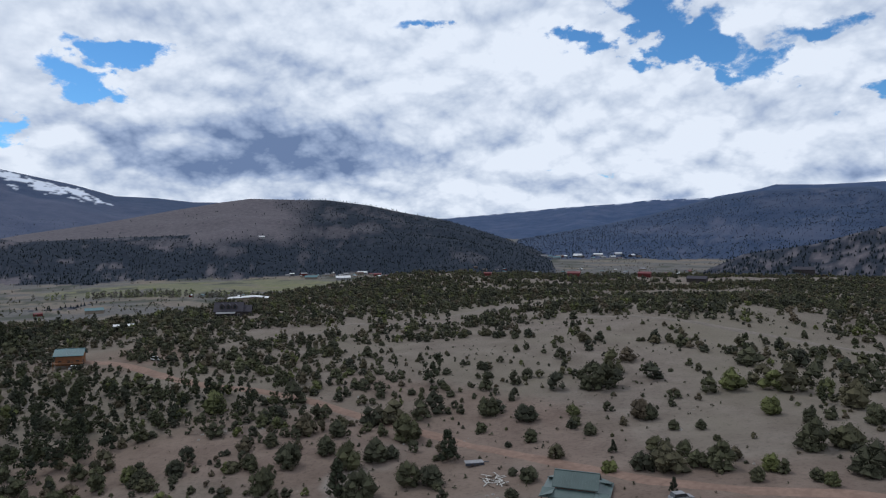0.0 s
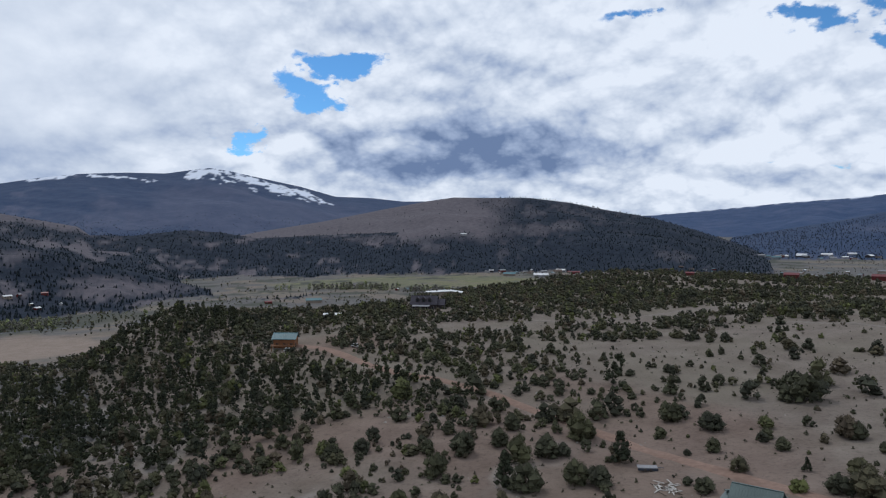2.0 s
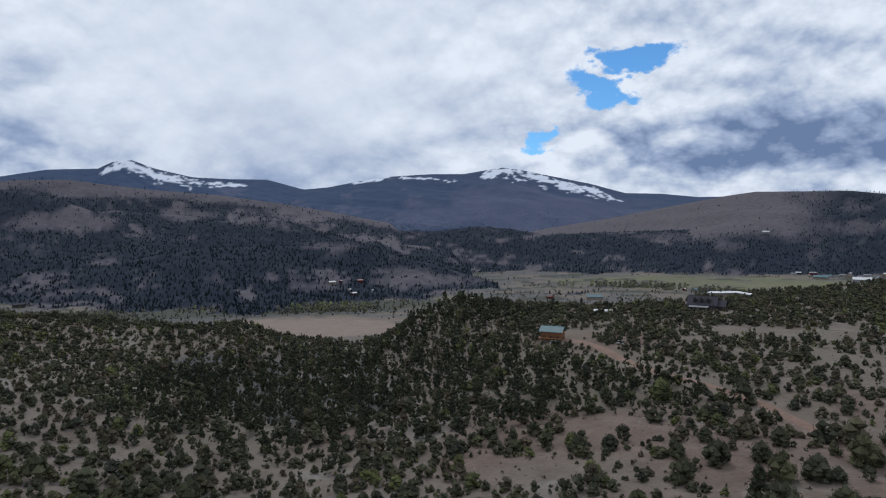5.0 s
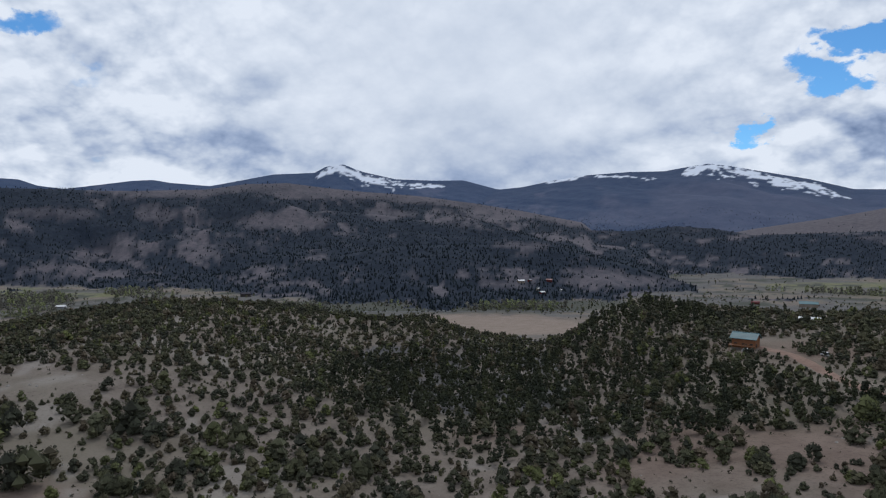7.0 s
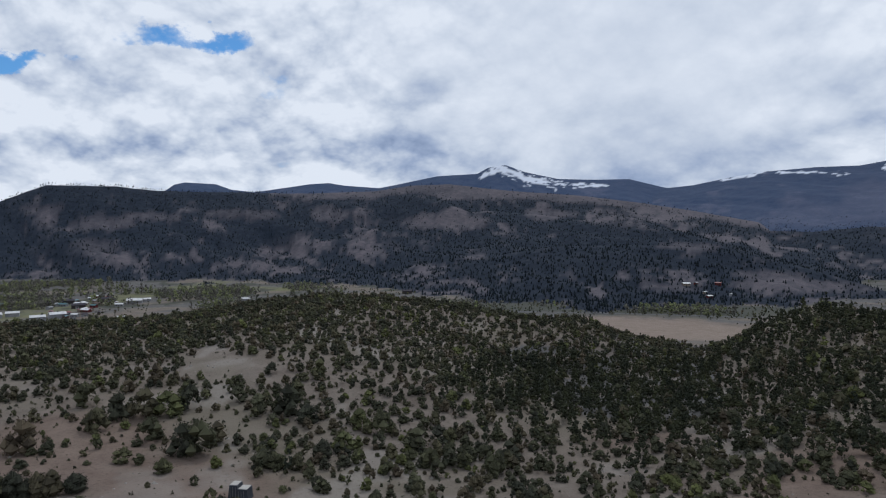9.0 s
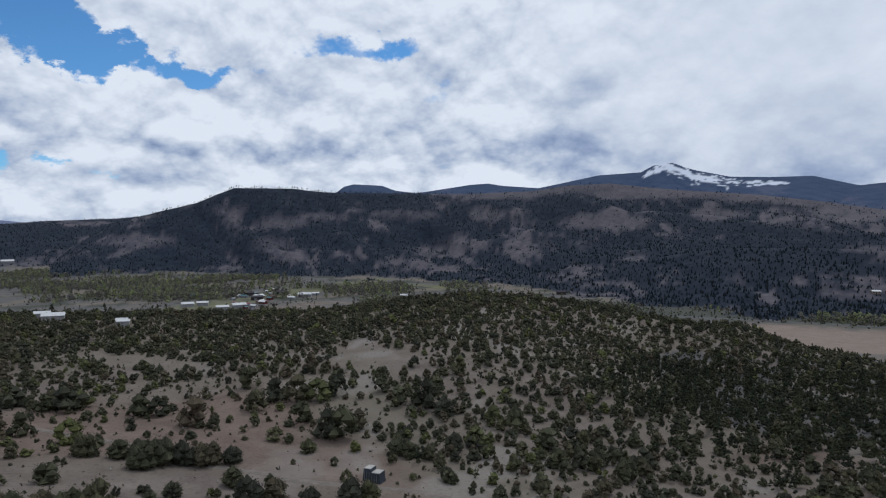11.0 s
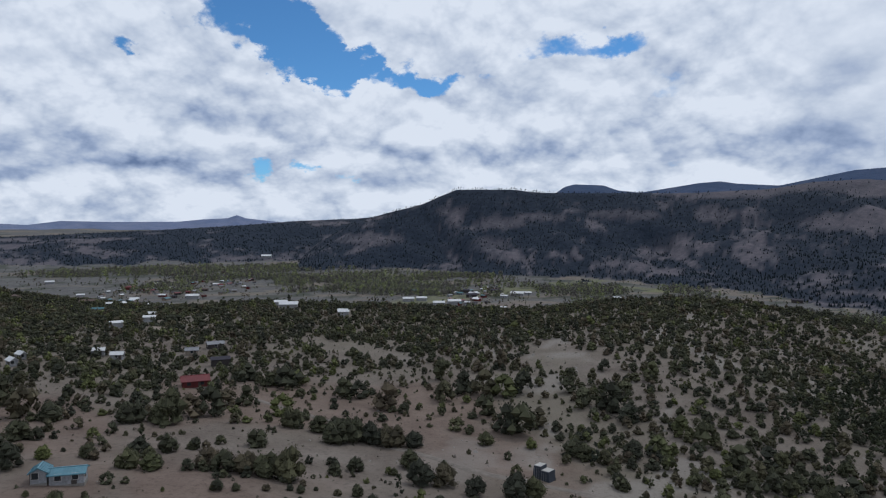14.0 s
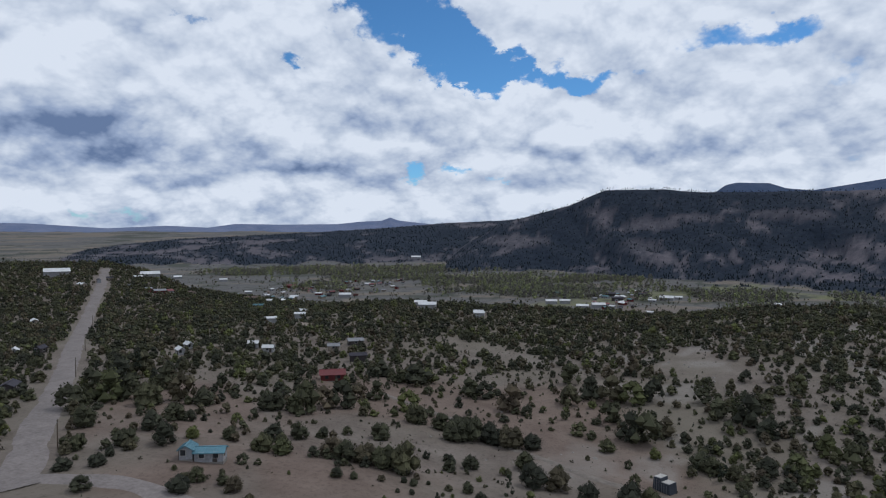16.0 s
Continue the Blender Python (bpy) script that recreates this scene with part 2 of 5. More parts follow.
# crest distance, foot distance, steepness, noise, then the crest as azimuth and elevation
RIDGES = [
    (2000, [(50, 1000), (70, 1150), (80, 1300), (95, 1380), (108, 1500)], 1.15, 0.115, [(45, 0.2), (50, 1.2), (54, 1.9), (58, 2.4), (65, 3.0), (69, 3.5), (72.3, 3.4), (75.4, 2.9), (80, 2.7), (86, 2.7), (92.4, 2.8), (95, 3.1), (99.5, 3.1), (100.7, 2.6), (102.4, 1.8), (105.2, 1.1), (108, 0.2), (111, -1.5)]),
    (2600, 1800, 1.1, 0.10, [(101, 0.6), (105.2, 0.8), (108, 0.5), (112.6, 0.3), (117.3, -0.1), (121.9, -0.4), (129.5, -0.8), (134, -1.0), (138, -1.4), (143, -2.1)]),
    (1150, [(38, 1020), (45, 880), (58, 770), (66, 850), (74, 1060)], 1.2, 0.16, [(36, -4.9), (39.6, -3.8), (42.7, -2.9), (48, -1.8), (53, -1.6), (60, -1.7), (64, -2.3), (69, -3.4), (75, -4.7)]),
    (1700, [(40, 1150), (55, 900), (66, 940), (75, 1080), (84, 1250)], 1.2, 0.14, [(40, -1.9), (44, -1.6), (46.5, -1.3), (52, -0.6), (57.4, 0.3), (61, 0.8), (66, 1.2), (72, 0.6), (78, -0.5), (84, -2.0)]),
    (1900, 1480, 1.2, 0.12, [(13, -1.2), (18.3, -0.4), (23.8, -0.5), (29.4, -0.7), (32.2, -0.8), (35, -0.3), (37.7, -0.1), (41.3, -0.5), (45.7, -0.4), (50, -0.6), (55, -1.5)]),
    (2300, 1450, 1.05, 0.09, [(-9, -2.6), (-6.8, -1.6), (-3.1, -0.3), (0.2, 0.7), (3.9, 1.4), (6.7, 2.0), (9.9, 2.4), (16.1, 2.5), (18.2, 2.2), (22, 1.5), (27, 0.5), (32, -0.3), (38, -1.5)]),
    (4500, 2300, 1.35, 0.05, [(8, 1.2), (14, 1.9), (18.3, 2.1), (20.1, 2.1), (22.8, 2.4), (25.6, 2.5), (28.4, 3.3), (31.2, 3.9), (34, 4.5), (35.4, 4.7), (36.8, 4.5), (38.6, 4.2), (41.3, 4.2), (44.7, 4.0), (47.3, 3.6), (49.8, 3.1), (51.9, 2.9), (55, 2.2)]),
    (4600, 2700, 1.35, 0.05, [(48, 2.3), (52, 3.0), (54.6, 3.7), (57.4, 3.7), (60.2, 3.8), (62.9, 4.4), (64.5, 5.0), (65.9, 4.8), (66.8, 4.3), (70.1, 4.1), (74.9, 3.1), (77.8, 3.3), (79, 3.5), (80.5, 3.4), (82.4, 3.1), (85, 2.7), (86.7, 2.9), (87.8, 3.3), (90.1, 3.4), (90.9, 3.2), (91.7, 2.6), (95, 1.5)]),
    (4700, 3400, 1.2, 0.05, [(-50, 2.6), (-40, 3.0), (-32.6, 3.2), (-28.5, 3.1), (-25.5, 3.2), (-24.4, 2.9), (-20.8, 2.3), (-16.6, 2.2), (-13.6, 1.9), (-10, 1.7), (-6.8, 1.4), (-2.2, 1.0), (0.6, 0.8), (4, 0.6), (8, 0.5)]),
    (3300, 2100, 1.2, 0.07, [(-50, 1.5), (-40, 2.2), (-33, 2.2), (-31.6, 2.9), (-27.4, 2.9), (-24.8, 2.8), (-22.4, 2.5), (-20.8, 2.2), (-18.8, 1.7), (-16.2, 1.0), (-13, 0.3), (-10, -0.2), (-6, -0.9)]),
    (1150, 800, 1.1, 0.12, [(-60, 0.8), (-45, 1.0), (-36, 0.7), (-32.6, 0.2), (-30.3, -0.4), (-27.8, -1.2), (-22.9, -2.0), (-20, -3.4)]),
    (4700, 4350, 1.2, 0.05, [(108, 0.1), (112.6, 0.0), (114, 0.2), (116.8, 0.5), (117.5, 0.75), (118.2, 0.5), (120, 0.4), (121.9, 0.2), (126.4, 0.15), (129.9, 0.2), (132, -0.1), (134.9, 0.05), (139.2, -0.15), (144.3, 0.2), (150, 0.3), (170, 0.8), (180, 0.8)]),
    (4500, 3600, 1.2, 0.08, [(-180, 0.8), (-150, 1.2), (-110, 0.9), (-70, 1.8), (-50, 2.0), (-44, 1.0)]),
]


def lattice(ix, iy, seed):
    h = (ix.astype(np.int64) * 374761393 + iy.astype(np.int64) * 668265263 + seed * 1442695041) & 0x7FFFFFFF
    h = ((h ^ (h >> 13)) * 1274126177) & 0x7FFFFFFF
    return ((h ^ (h >> 16)) & 0xFFFF) / 65535.0


def vnoise(x, y, seed=0):
    ix, iy = np.floor(x), np.floor(y)
    u, v = x - ix, y - iy
    u, v = u * u * (3 - 2 * u), v * v * (3 - 2 * v)
    a, b = lattice(ix, iy, seed), lattice(ix + 1, iy, seed)
    c, d = lattice(ix, iy + 1, seed), lattice(ix + 1, iy + 1, seed)
    return a + (b - a) * u + (c - a) * v + (a - b - c + d) * u * v


def fbm(x, y, octaves=4, seed=0):
    out, amp, norm = 0.0, 1.0, 0.0
    for k in range(octaves):
        out, norm = out + amp * vnoise(x * 2 ** k + 17.3 * k, y * 2 ** k - 9.1 * k, seed + k), norm + amp
        amp *= 0.5
    return out / norm


def polar(x, y):
    dx, dy = x - CX, y - CY
    return np.hypot(dx, dy), np.degrees(np.arctan2(-dx, dy))


def smooth(a, b, v):
    u = np.clip((v - a) / (b - a), 0, 1)
    return u * u * (3 - 2 * u)


def land(x, y):
    """Height, and which ridge (or -1) makes it, and how far up that ridge."""
    x, y = np.atleast_1d(np.asarray(x, float)), np.atleast_1d(np.asarray(y, float))
    r, az = polar(x, y)
    table = np.array(BENCH, float)
    r0, w = np.interp(az, table[:, 0], table[:, 1]), np.interp(az, table[:, 0], table[:, 2])
    bench = 1 - smooth(0, 1, (r - r0 + 30 * (fbm(x / 90, y / 90, 3, 5) - 0.5)) / w)
    floor = VALLEY + 72 * smooth(1300, 5200, r)
    z = floor + (6 - VALLEY) * bench
    for hx, hy, h in HILLS + EDGE_HILLS:
        z = z + h * np.exp(-((x - hx) ** 2 + (y - hy) ** 2) / (2 * HILL_R ** 2))
    z = z + bench * 3.0 * (fbm(x / 45, y / 45, 4, 11) - 0.5) + 0.8 * (fbm(x / 9, y / 9, 2, 31) - 0.5) * (bench * 0.7 + 0.3)
    which, up = np.full(z.shape, -1), np.zeros(z.shape)
    for k, (dist, foot, power, rough, crest) in enumerate(RIDGES):
        line = np.array(crest, float)
        a0, a1 = line[0, 0], line[-1, 0]
        near = min(q for _, q in foot) if isinstance(foot, list) else foot
        sel = np.nonzero((az > a0 - 8) & (az < a1 + 8) & (r > near * 0.85))
        if not len(sel[0]):
            continue
        ra, aa, fl = r[sel], az[sel], floor[sel]
        e = np.interp(aa, line[:, 0], line[:, 1]) - np.maximum(0, np.maximum(a0 - aa, aa - a1)) * 0.8
        top = EYE_Z + dist * np.tan(np.radians(np.maximum(e, -8)))
        jag = fbm(x[sel] / (dist * 0.13), y[sel] / (dist * 0.13), 5, 40 + k) - 0.5
        f0 = np.interp(aa, [q[0] for q in foot], [q[1] for q in foot]) if isinstance(foot, list) else foot
        f = f0 * (1 + 0.16 * (fbm(aa * 0.35, aa * 0 + k, 3, 70 + k) - 0.5))
        u = (ra - f) / (dist - f)
        rise = np.clip(u, 0, 1) ** power
        gully = np.abs(fbm(x[sel] / (dist * 0.10) + aa * 0.2, y[sel] / (dist * 0.10), 4, 90 + k) - 0.5) * 2
        bulge = np.clip(u * (1 - u) * 4, 0, 1)
        shape = rise + rough * 3.2 * jag * bulge - rough * 1.6 * (0.35 - gully) * bulge
        h = fl + (top - fl) * shape
        h = np.where(ra > dist, top - (ra - dist) * 0.22, h)
        h = np.where(u < 0, -999, h)
        win = h > z[sel]
        idx = tuple(s[win] for s in sel)
        which[idx], up[idx], z[idx] = k, np.clip(u, 0, 1.5)[win], h[win]
    return z, which, up


def ground(x, y):
    return float(land(np.array([x]), np.array([y]))[0][0])


# ---- end of terrain ----

# Materials.
def shader(name, rough=0.85, spec=0.25, metal=0.0):
    m = bpy.data.materials.new(name)
    m.use_nodes = True
    nt = m.node_tree
    b = nt.nodes["Principled BSDF"]
    b.inputs["Roughness"].default_value, b.inputs["Metallic"].default_value = rough, metal
    b.inputs["Specular IOR Level"].default_value = spec
    return m, nt, b


def noise_node(nt, scale, detail=4.0, rough=0.6, space="Object"):
    tc = nt.nodes.new("ShaderNodeTexCoord")
    n = nt.nodes.new("ShaderNodeTexNoise")
    n.inputs["Scale"].default_value, n.inputs["Detail"].default_value, n.inputs["Roughness"].default_value = scale, detail, rough
    nt.links.new(tc.outputs[space], n.inputs["Vector"])
    return n.outputs["Fac"]


def ramp_node(nt, fac, stops):
    r = nt.nodes.new("ShaderNodeValToRGB")
    nt.links.new(fac, r.inputs[0])
    e = r.color_ramp.elements
    e[0].position, e[0].color = stops[0][0], (*stops[0][1], 1)
    e[1].position, e[1].color = stops[-1][0], (*stops[-1][1], 1)
    for p, c in stops[1:-1]:
        q = e.new(p)
        q.color = (*c, 1)
    return r.outputs[0]


def mix_node(nt, fac, a, b, kind="MIX"):
    m = nt.nodes.new("ShaderNodeMix")
    m.data_type, m.blend_type = "RGBA", kind
    for s, v in ((m.inputs[0], fac), (m.inputs[6], a), (m.inputs[7], b)):
        if isinstance(v, tuple):
            s.default_value = (*v, 1)
        elif isinstance(v, (int, float)):
            s.default_value = v
        else:
            nt.links.new(v, s)
    return m.outputs[2]


def bump_node(nt, b, height, strength, dist):
    n = nt.nodes.new("ShaderNodeBump")
    n.inputs["Strength"].default_value, n.inputs["Distance"].default_value = strength, dist
    nt.links.new(height, n.inputs["Height"])
    nt.links.new(n.outputs[0], b.inputs["Normal"])


def surface(name, colour, rough=0.8, spec=0.25, metal=0.0, grain=3.0, spread=0.25, bump=0.15):
    """A weathered surface: one colour with grain and larger stains."""
    m, nt, b = shader(name, rough, spec, metal)
    lo, hi = tuple(c * (1 - spread) for c in colour), tuple(min(1, c * (1 + spread)) for c in colour)
    fine = ramp_node(nt, noise_node(nt, grain, 5), [(0.3, lo), (0.7, hi)])
    stain = ramp_node(nt, noise_node(nt, grain * 0.17, 3), [(0.3, (0.78, 0.78, 0.78)), (0.75, (1.05, 1.05, 1.05))])
    nt.links.new(mix_node(nt, 1.0, fine, stain, "MULTIPLY"), b.inputs["Base Color"])
    if bump:
        bump_node(nt, b, noise_node(nt, grain * 2, 4), bump, 0.05)
    return m


def land_material():
    m, nt, b = shader("land", 0.95, 0.1)

    def attr(name):
        n = nt.nodes.new("ShaderNodeAttribute")
        n.attribute_name = name
        sp = nt.nodes.new("ShaderNodeSeparateColor")
        nt.links.new(n.outputs["Color"], sp.inputs[0])
        return sp.outputs
    wood, green, snow = attr("cover")
    red, pale, rock = attr("soil")
    mauve, bare, scrub = attr("slope")
    small, mid, large = noise_node(nt, 0.9, 6, 0.7), noise_node(nt, 0.09, 5), noise_node(nt, 0.012, 5)
    dirt = ramp_node(nt, mid, [(0.25, (0.104, 0.084, 0.071)), (0.5, (0.142, 0.119, 0.102)), (0.75, (0.182, 0.157, 0.136))])
    grass = ramp_node(nt, small, [(0.3, (0.112, 0.098, 0.077)), (0.7, (0.170, 0.150, 0.117))])
    base = mix_node(nt, ramp_node(nt, large, [(0.42, (0, 0, 0)), (0.62, (0.75, 0.75, 0.75))]), dirt, grass)
    base = mix_node(nt, red, base, ramp_node(nt, mid, [(0.3, (0.112, 0.078, 0.064)), (0.7, (0.168, 0.122, 0.100))]))
    base = mix_node(nt, pale, base, ramp_node(nt, mid, [(0.3, (0.175, 0.138, 0.112)), (0.7, (0.225, 0.180, 0.150))]))
    base = mix_node(nt, rock, base, ramp_node(nt, small, [(0.35, (0.15, 0.135, 0.12)), (0.62, (0.30, 0.275, 0.25))]))
    base = mix_node(nt, green, base, ramp_node(nt, mid, [(0.3, (0.105, 0.112, 0.058)), (0.7, (0.165, 0.160, 0.088))]))
    base = mix_node(nt, mauve, base, ramp_node(nt, mid, [(0.3, (0.066, 0.061, 0.076)), (0.7, (0.110, 0.100, 0.114))]))
    base = mix_node(nt, bare, base, ramp_node(nt, mid, [(0.3, (0.080, 0.078, 0.079)), (0.7, (0.122, 0.116, 0.110))]))
    base = mix_node(nt, scrub, base, ramp_node(nt, small, [(0.35, (0.040, 0.046, 0.040)), (0.7, (0.085, 0.086, 0.066))]))
    # wooded slopes dark and bluish: haze and cloud shade put into the colour
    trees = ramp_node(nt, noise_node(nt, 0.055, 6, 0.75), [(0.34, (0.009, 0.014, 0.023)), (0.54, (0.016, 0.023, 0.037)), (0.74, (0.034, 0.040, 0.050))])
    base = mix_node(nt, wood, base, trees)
    # distance haze painted into the base colour: blue ranges, paler far hills
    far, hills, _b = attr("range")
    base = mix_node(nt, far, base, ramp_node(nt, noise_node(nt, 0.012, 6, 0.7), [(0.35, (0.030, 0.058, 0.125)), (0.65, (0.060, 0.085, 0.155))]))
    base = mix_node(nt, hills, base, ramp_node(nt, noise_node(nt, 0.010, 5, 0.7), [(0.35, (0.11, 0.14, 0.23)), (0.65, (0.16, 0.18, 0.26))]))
    specks = ramp_node(nt, small, [(0.50, (1.08, 1.08, 1.08)), (0.72, (0.66, 0.66, 0.64))])
    base = mix_node(nt, 1.0, base, specks, "MULTIPLY")
    # snow toned grey-blue: some shade put into its colour, to part it from cloud
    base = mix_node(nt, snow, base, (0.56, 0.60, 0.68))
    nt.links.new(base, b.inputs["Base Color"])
    bump_node(nt, b, small, 0.5, 0.4)
    return m


def leaf_material(name, stops, brown=0.0):
    m, nt, b = shader(name, 0.9, 0.12)
    g = nt.nodes.new("ShaderNodeNewGeometry").outputs["Random Per Island"]
    o = nt.nodes.new("ShaderNodeObjectInfo").outputs["Random"]
    t = nt.nodes.new("ShaderNodeAttribute")
    t.attribute_name = "tint"
    add = nt.nodes.new("ShaderNodeMath")
    add.operation = "ADD"
    nt.links.new(o, add.inputs[0])
    nt.links.new(t.outputs["Fac"], add.inputs[1])
    fr = nt.nodes.new("ShaderNodeMath")
    fr.operation = "FRACT"
    nt.links.new(add.outputs[0], fr.inputs[0])
    tree = ramp_node(nt, fr.outputs[0], stops)
    leaf = ramp_node(nt, g, [(0.0, (0.55, 0.55, 0.55)), (1.0, (1.45, 1.45, 1.35))])
    nt.links.new(mix_node(nt, 1.0, tree, leaf, "MULTIPLY"), b.inputs["Base Color"])
    return m


LAND = land_material()
JUNIPER = leaf_material("juniper_leaf", [(0.0, (0.041, 0.043, 0.033)), (0.3, (0.054, 0.055, 0.037)), (0.6, (0.069, 0.070, 0.042)), (0.8, (0.085, 0.068, 0.050)), (0.92, (0.074, 0.078, 0.042)), (1.0, (0.103, 0.111, 0.044))])
PINE = leaf_material("pine_needle", [(0.0, (0.028, 0.033, 0.024)), (0.6, (0.039, 0.043, 0.027)), (1.0, (0.055, 0.059, 0.032))])
# far conifers carry the blue of distance haze in their leaf colour
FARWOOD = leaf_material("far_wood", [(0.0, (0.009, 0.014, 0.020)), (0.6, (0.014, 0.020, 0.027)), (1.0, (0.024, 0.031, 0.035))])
COTTON = leaf_material("cottonwood_leaf", [(0.0, (0.11, 0.105, 0.098)), (0.45, (0.15, 0.142, 0.122)), (0.62, (0.145, 0.152, 0.098)), (0.88, (0.185, 0.200, 0.110)), (1.0, (0.22, 0.245, 0.115))])
SAGE = leaf_material("sage_leaf", [(0.0, (0.055, 0.052, 0.04)), (0.5, (0.075, 0.068, 0.05)), (1.0, (0.062, 0.068, 0.042))])
ROCK = surface("pale_rock", (0.26, 0.24, 0.215), 0.95, grain=2.0)
BARK = surface("bark", (0.11, 0.085, 0.065), 0.95, grain=6)


def mesh_of(name, verts, faces, material, tint=None, smooth_faces=False):
    """A mesh from arrays: verts (n, 3), faces (m, 3 or 4)."""
    verts, faces = np.ascontiguousarray(verts, np.float32), np.ascontiguousarray(faces, np.int32)
    me = bpy.data.meshes.new(name)
    k = faces.shape[1]
    me.vertices.add(len(verts))
    me.vertices.foreach_set("co", verts.ravel())
    me.loops.add(faces.size)
    me.loops.foreach_set("vertex_index", faces.ravel())
    me.polygons.add(len(faces))
    me.polygons.foreach_set("loop_start", np.arange(0, faces.size, k, dtype=np.int32))
    me.polygons.foreach_set("use_smooth", np.full(len(faces), smooth_faces))
    if tint is not None:
        a = me.attributes.new("tint", "FLOAT", "POINT")
        a.data.foreach_set("value", np.ascontiguousarray(tint, np.float32))
    me.materials.append(material)
    me.update(calc_edges=True)
    return me


def colour_layer(me, name, rgb):
    a = me.attributes.new(name, "FLOAT_COLOR", "POINT")
    full = np.ones((len(rgb), 4), np.float32)
    full[:, :3] = rgb
    a.data.foreach_set("color", full.ravel())


# What grows where, shared by the paint of the land and the trees on it.
def line_near(x, y, pts):
    """Distance to a line of points."""
    best = np.full(np.shape(x), 1e9)
    for (ax, ay), (bx, by) in zip(pts, pts[1:]):
        dx, dy = bx - ax, by - ay
        u = np.clip(((x - ax) * dx + (y - ay) * dy) / (dx * dx + dy * dy), 0, 1)
        best = np.minimum(best, np.hypot(x - ax - u * dx, y - ay - u * dy))
    return best


def in_patches(x, y, patches):
    out = np.zeros(np.shape(x))
    for px, py, ra, rb, turn in patches:
        c, s = math.cos(radians(turn)), math.sin(radians(turn))
        u, v = (x - px) * c + (y - py) * s, -(x - px) * s + (y - py) * c
        out = np.maximum(out, 1 - smooth(0.75, 1.1, np.hypot(u / ra, v / rb) + 0.25 * (fbm(x / 14, y / 14, 3, 7) - 0.5)))
    return out


# x, y, half length, half width, turn
MEADOWS = [(-400, 1180, 260, 150, 30), (-1020, -60, 330, 45, -30), (-1080, 110, 120, 40, 60)]
FIELDS = [(-505, 395, 128, 108, 54)]
RED_SOIL = [(-120, 0, 60, 45, 0), (-190, -40, 60, 50, 0), (-100, -95, 60, 25, 40), (-105, -45, 60, 22, 30), (-150, -70, 70, 18, 40), (-95, 165, 60, 40, 0), (-20, 195, 110, 45, -40), (-130, -62, 50, 20, 30), (-90, 150, 80, 50, 0), (60, 130, 60, 20, 0), (-140, 290, 40, 25, 0)]
ROCKY = [(-200, 120, 220, 140, 0), (-330, 60, 160, 120, 0), (-80, 195, 60, 40, 0)]
CLEARINGS = [(110, 470, 90, 20, 20), (190, 560, 110, 26, 15), (60, 560, 60, 13, 10), (240, 420, 60, 25, 60), (150, 640, 120, 18, 10), (300, 700, 150, 34, 0), (20, 700, 60, 12, 0),
             (-250, 32, 22, 14, 40), (-145, -15, 18, 40, 30), (-68, 335, 35, 10, 0), (30, 395, 60, 18, 45), (-138, -125, 30, 9, 30), (-75, 186, 20, 12, 0), (-80, 148, 20, 12, 0),
              (-262, 20, 25, 10, 0), (-160, 8, 15, 25, 0), (-150, 305, 14, 12, 0), (-270, -72, 35, 10, 60)]
SPARSE = [(55, 185, 75, 75, 0), (20, 250, 40, 40, 0), (-145, -30, 60, 75, 0), (-195, -20, 45, 60, 0), (-90, -75, 60, 40, 30), (-20, 165, 40, 30, 0), (100, 290, 60, 25, -40)]
DENSE = [(-300, -290, 130, 0.5), (-265, -110, 70, 0.25), (-215, 75, 55, 0.25), (-215, 190, 90, 0.62), (-350, 120, 110, 0.34), (-380, -180, 140, 1.1), (0, 480, 110, 0.42), (-200, 330, 80, 0.45), (170, 440, 110, 0.38), (-108, 215, 42, 0.45), (250, 640, 120, 0.5), (-400, -420, 180, 1.1), (-240, -230, 80, 0.8),
         (-150, 180, 80, 0.40), (-420, 0, 120, 0.6), (-120, 230, 50, 0.3), (120, 220, 30, 0.4)]
PINES = [(-104, 212, 55, 42, 0), (-215, 195, 110, 90, -35), (-130, 200, 60, 40, 0), (-240, 320, 50, 40, 0)]
GROVES = [(-990, -60, 300, 85, -75), (-1080, -390, 360, 190, -60), (-1280, -720, 340, 130, -50), (-900, 120, 120, 40, -60), (-480, 1010, 110, 25, 20), (-330, 1010, 80, 20, 0), (-610, 520, 150, 26, 52), (-760, 260, 110, 30, 68)]
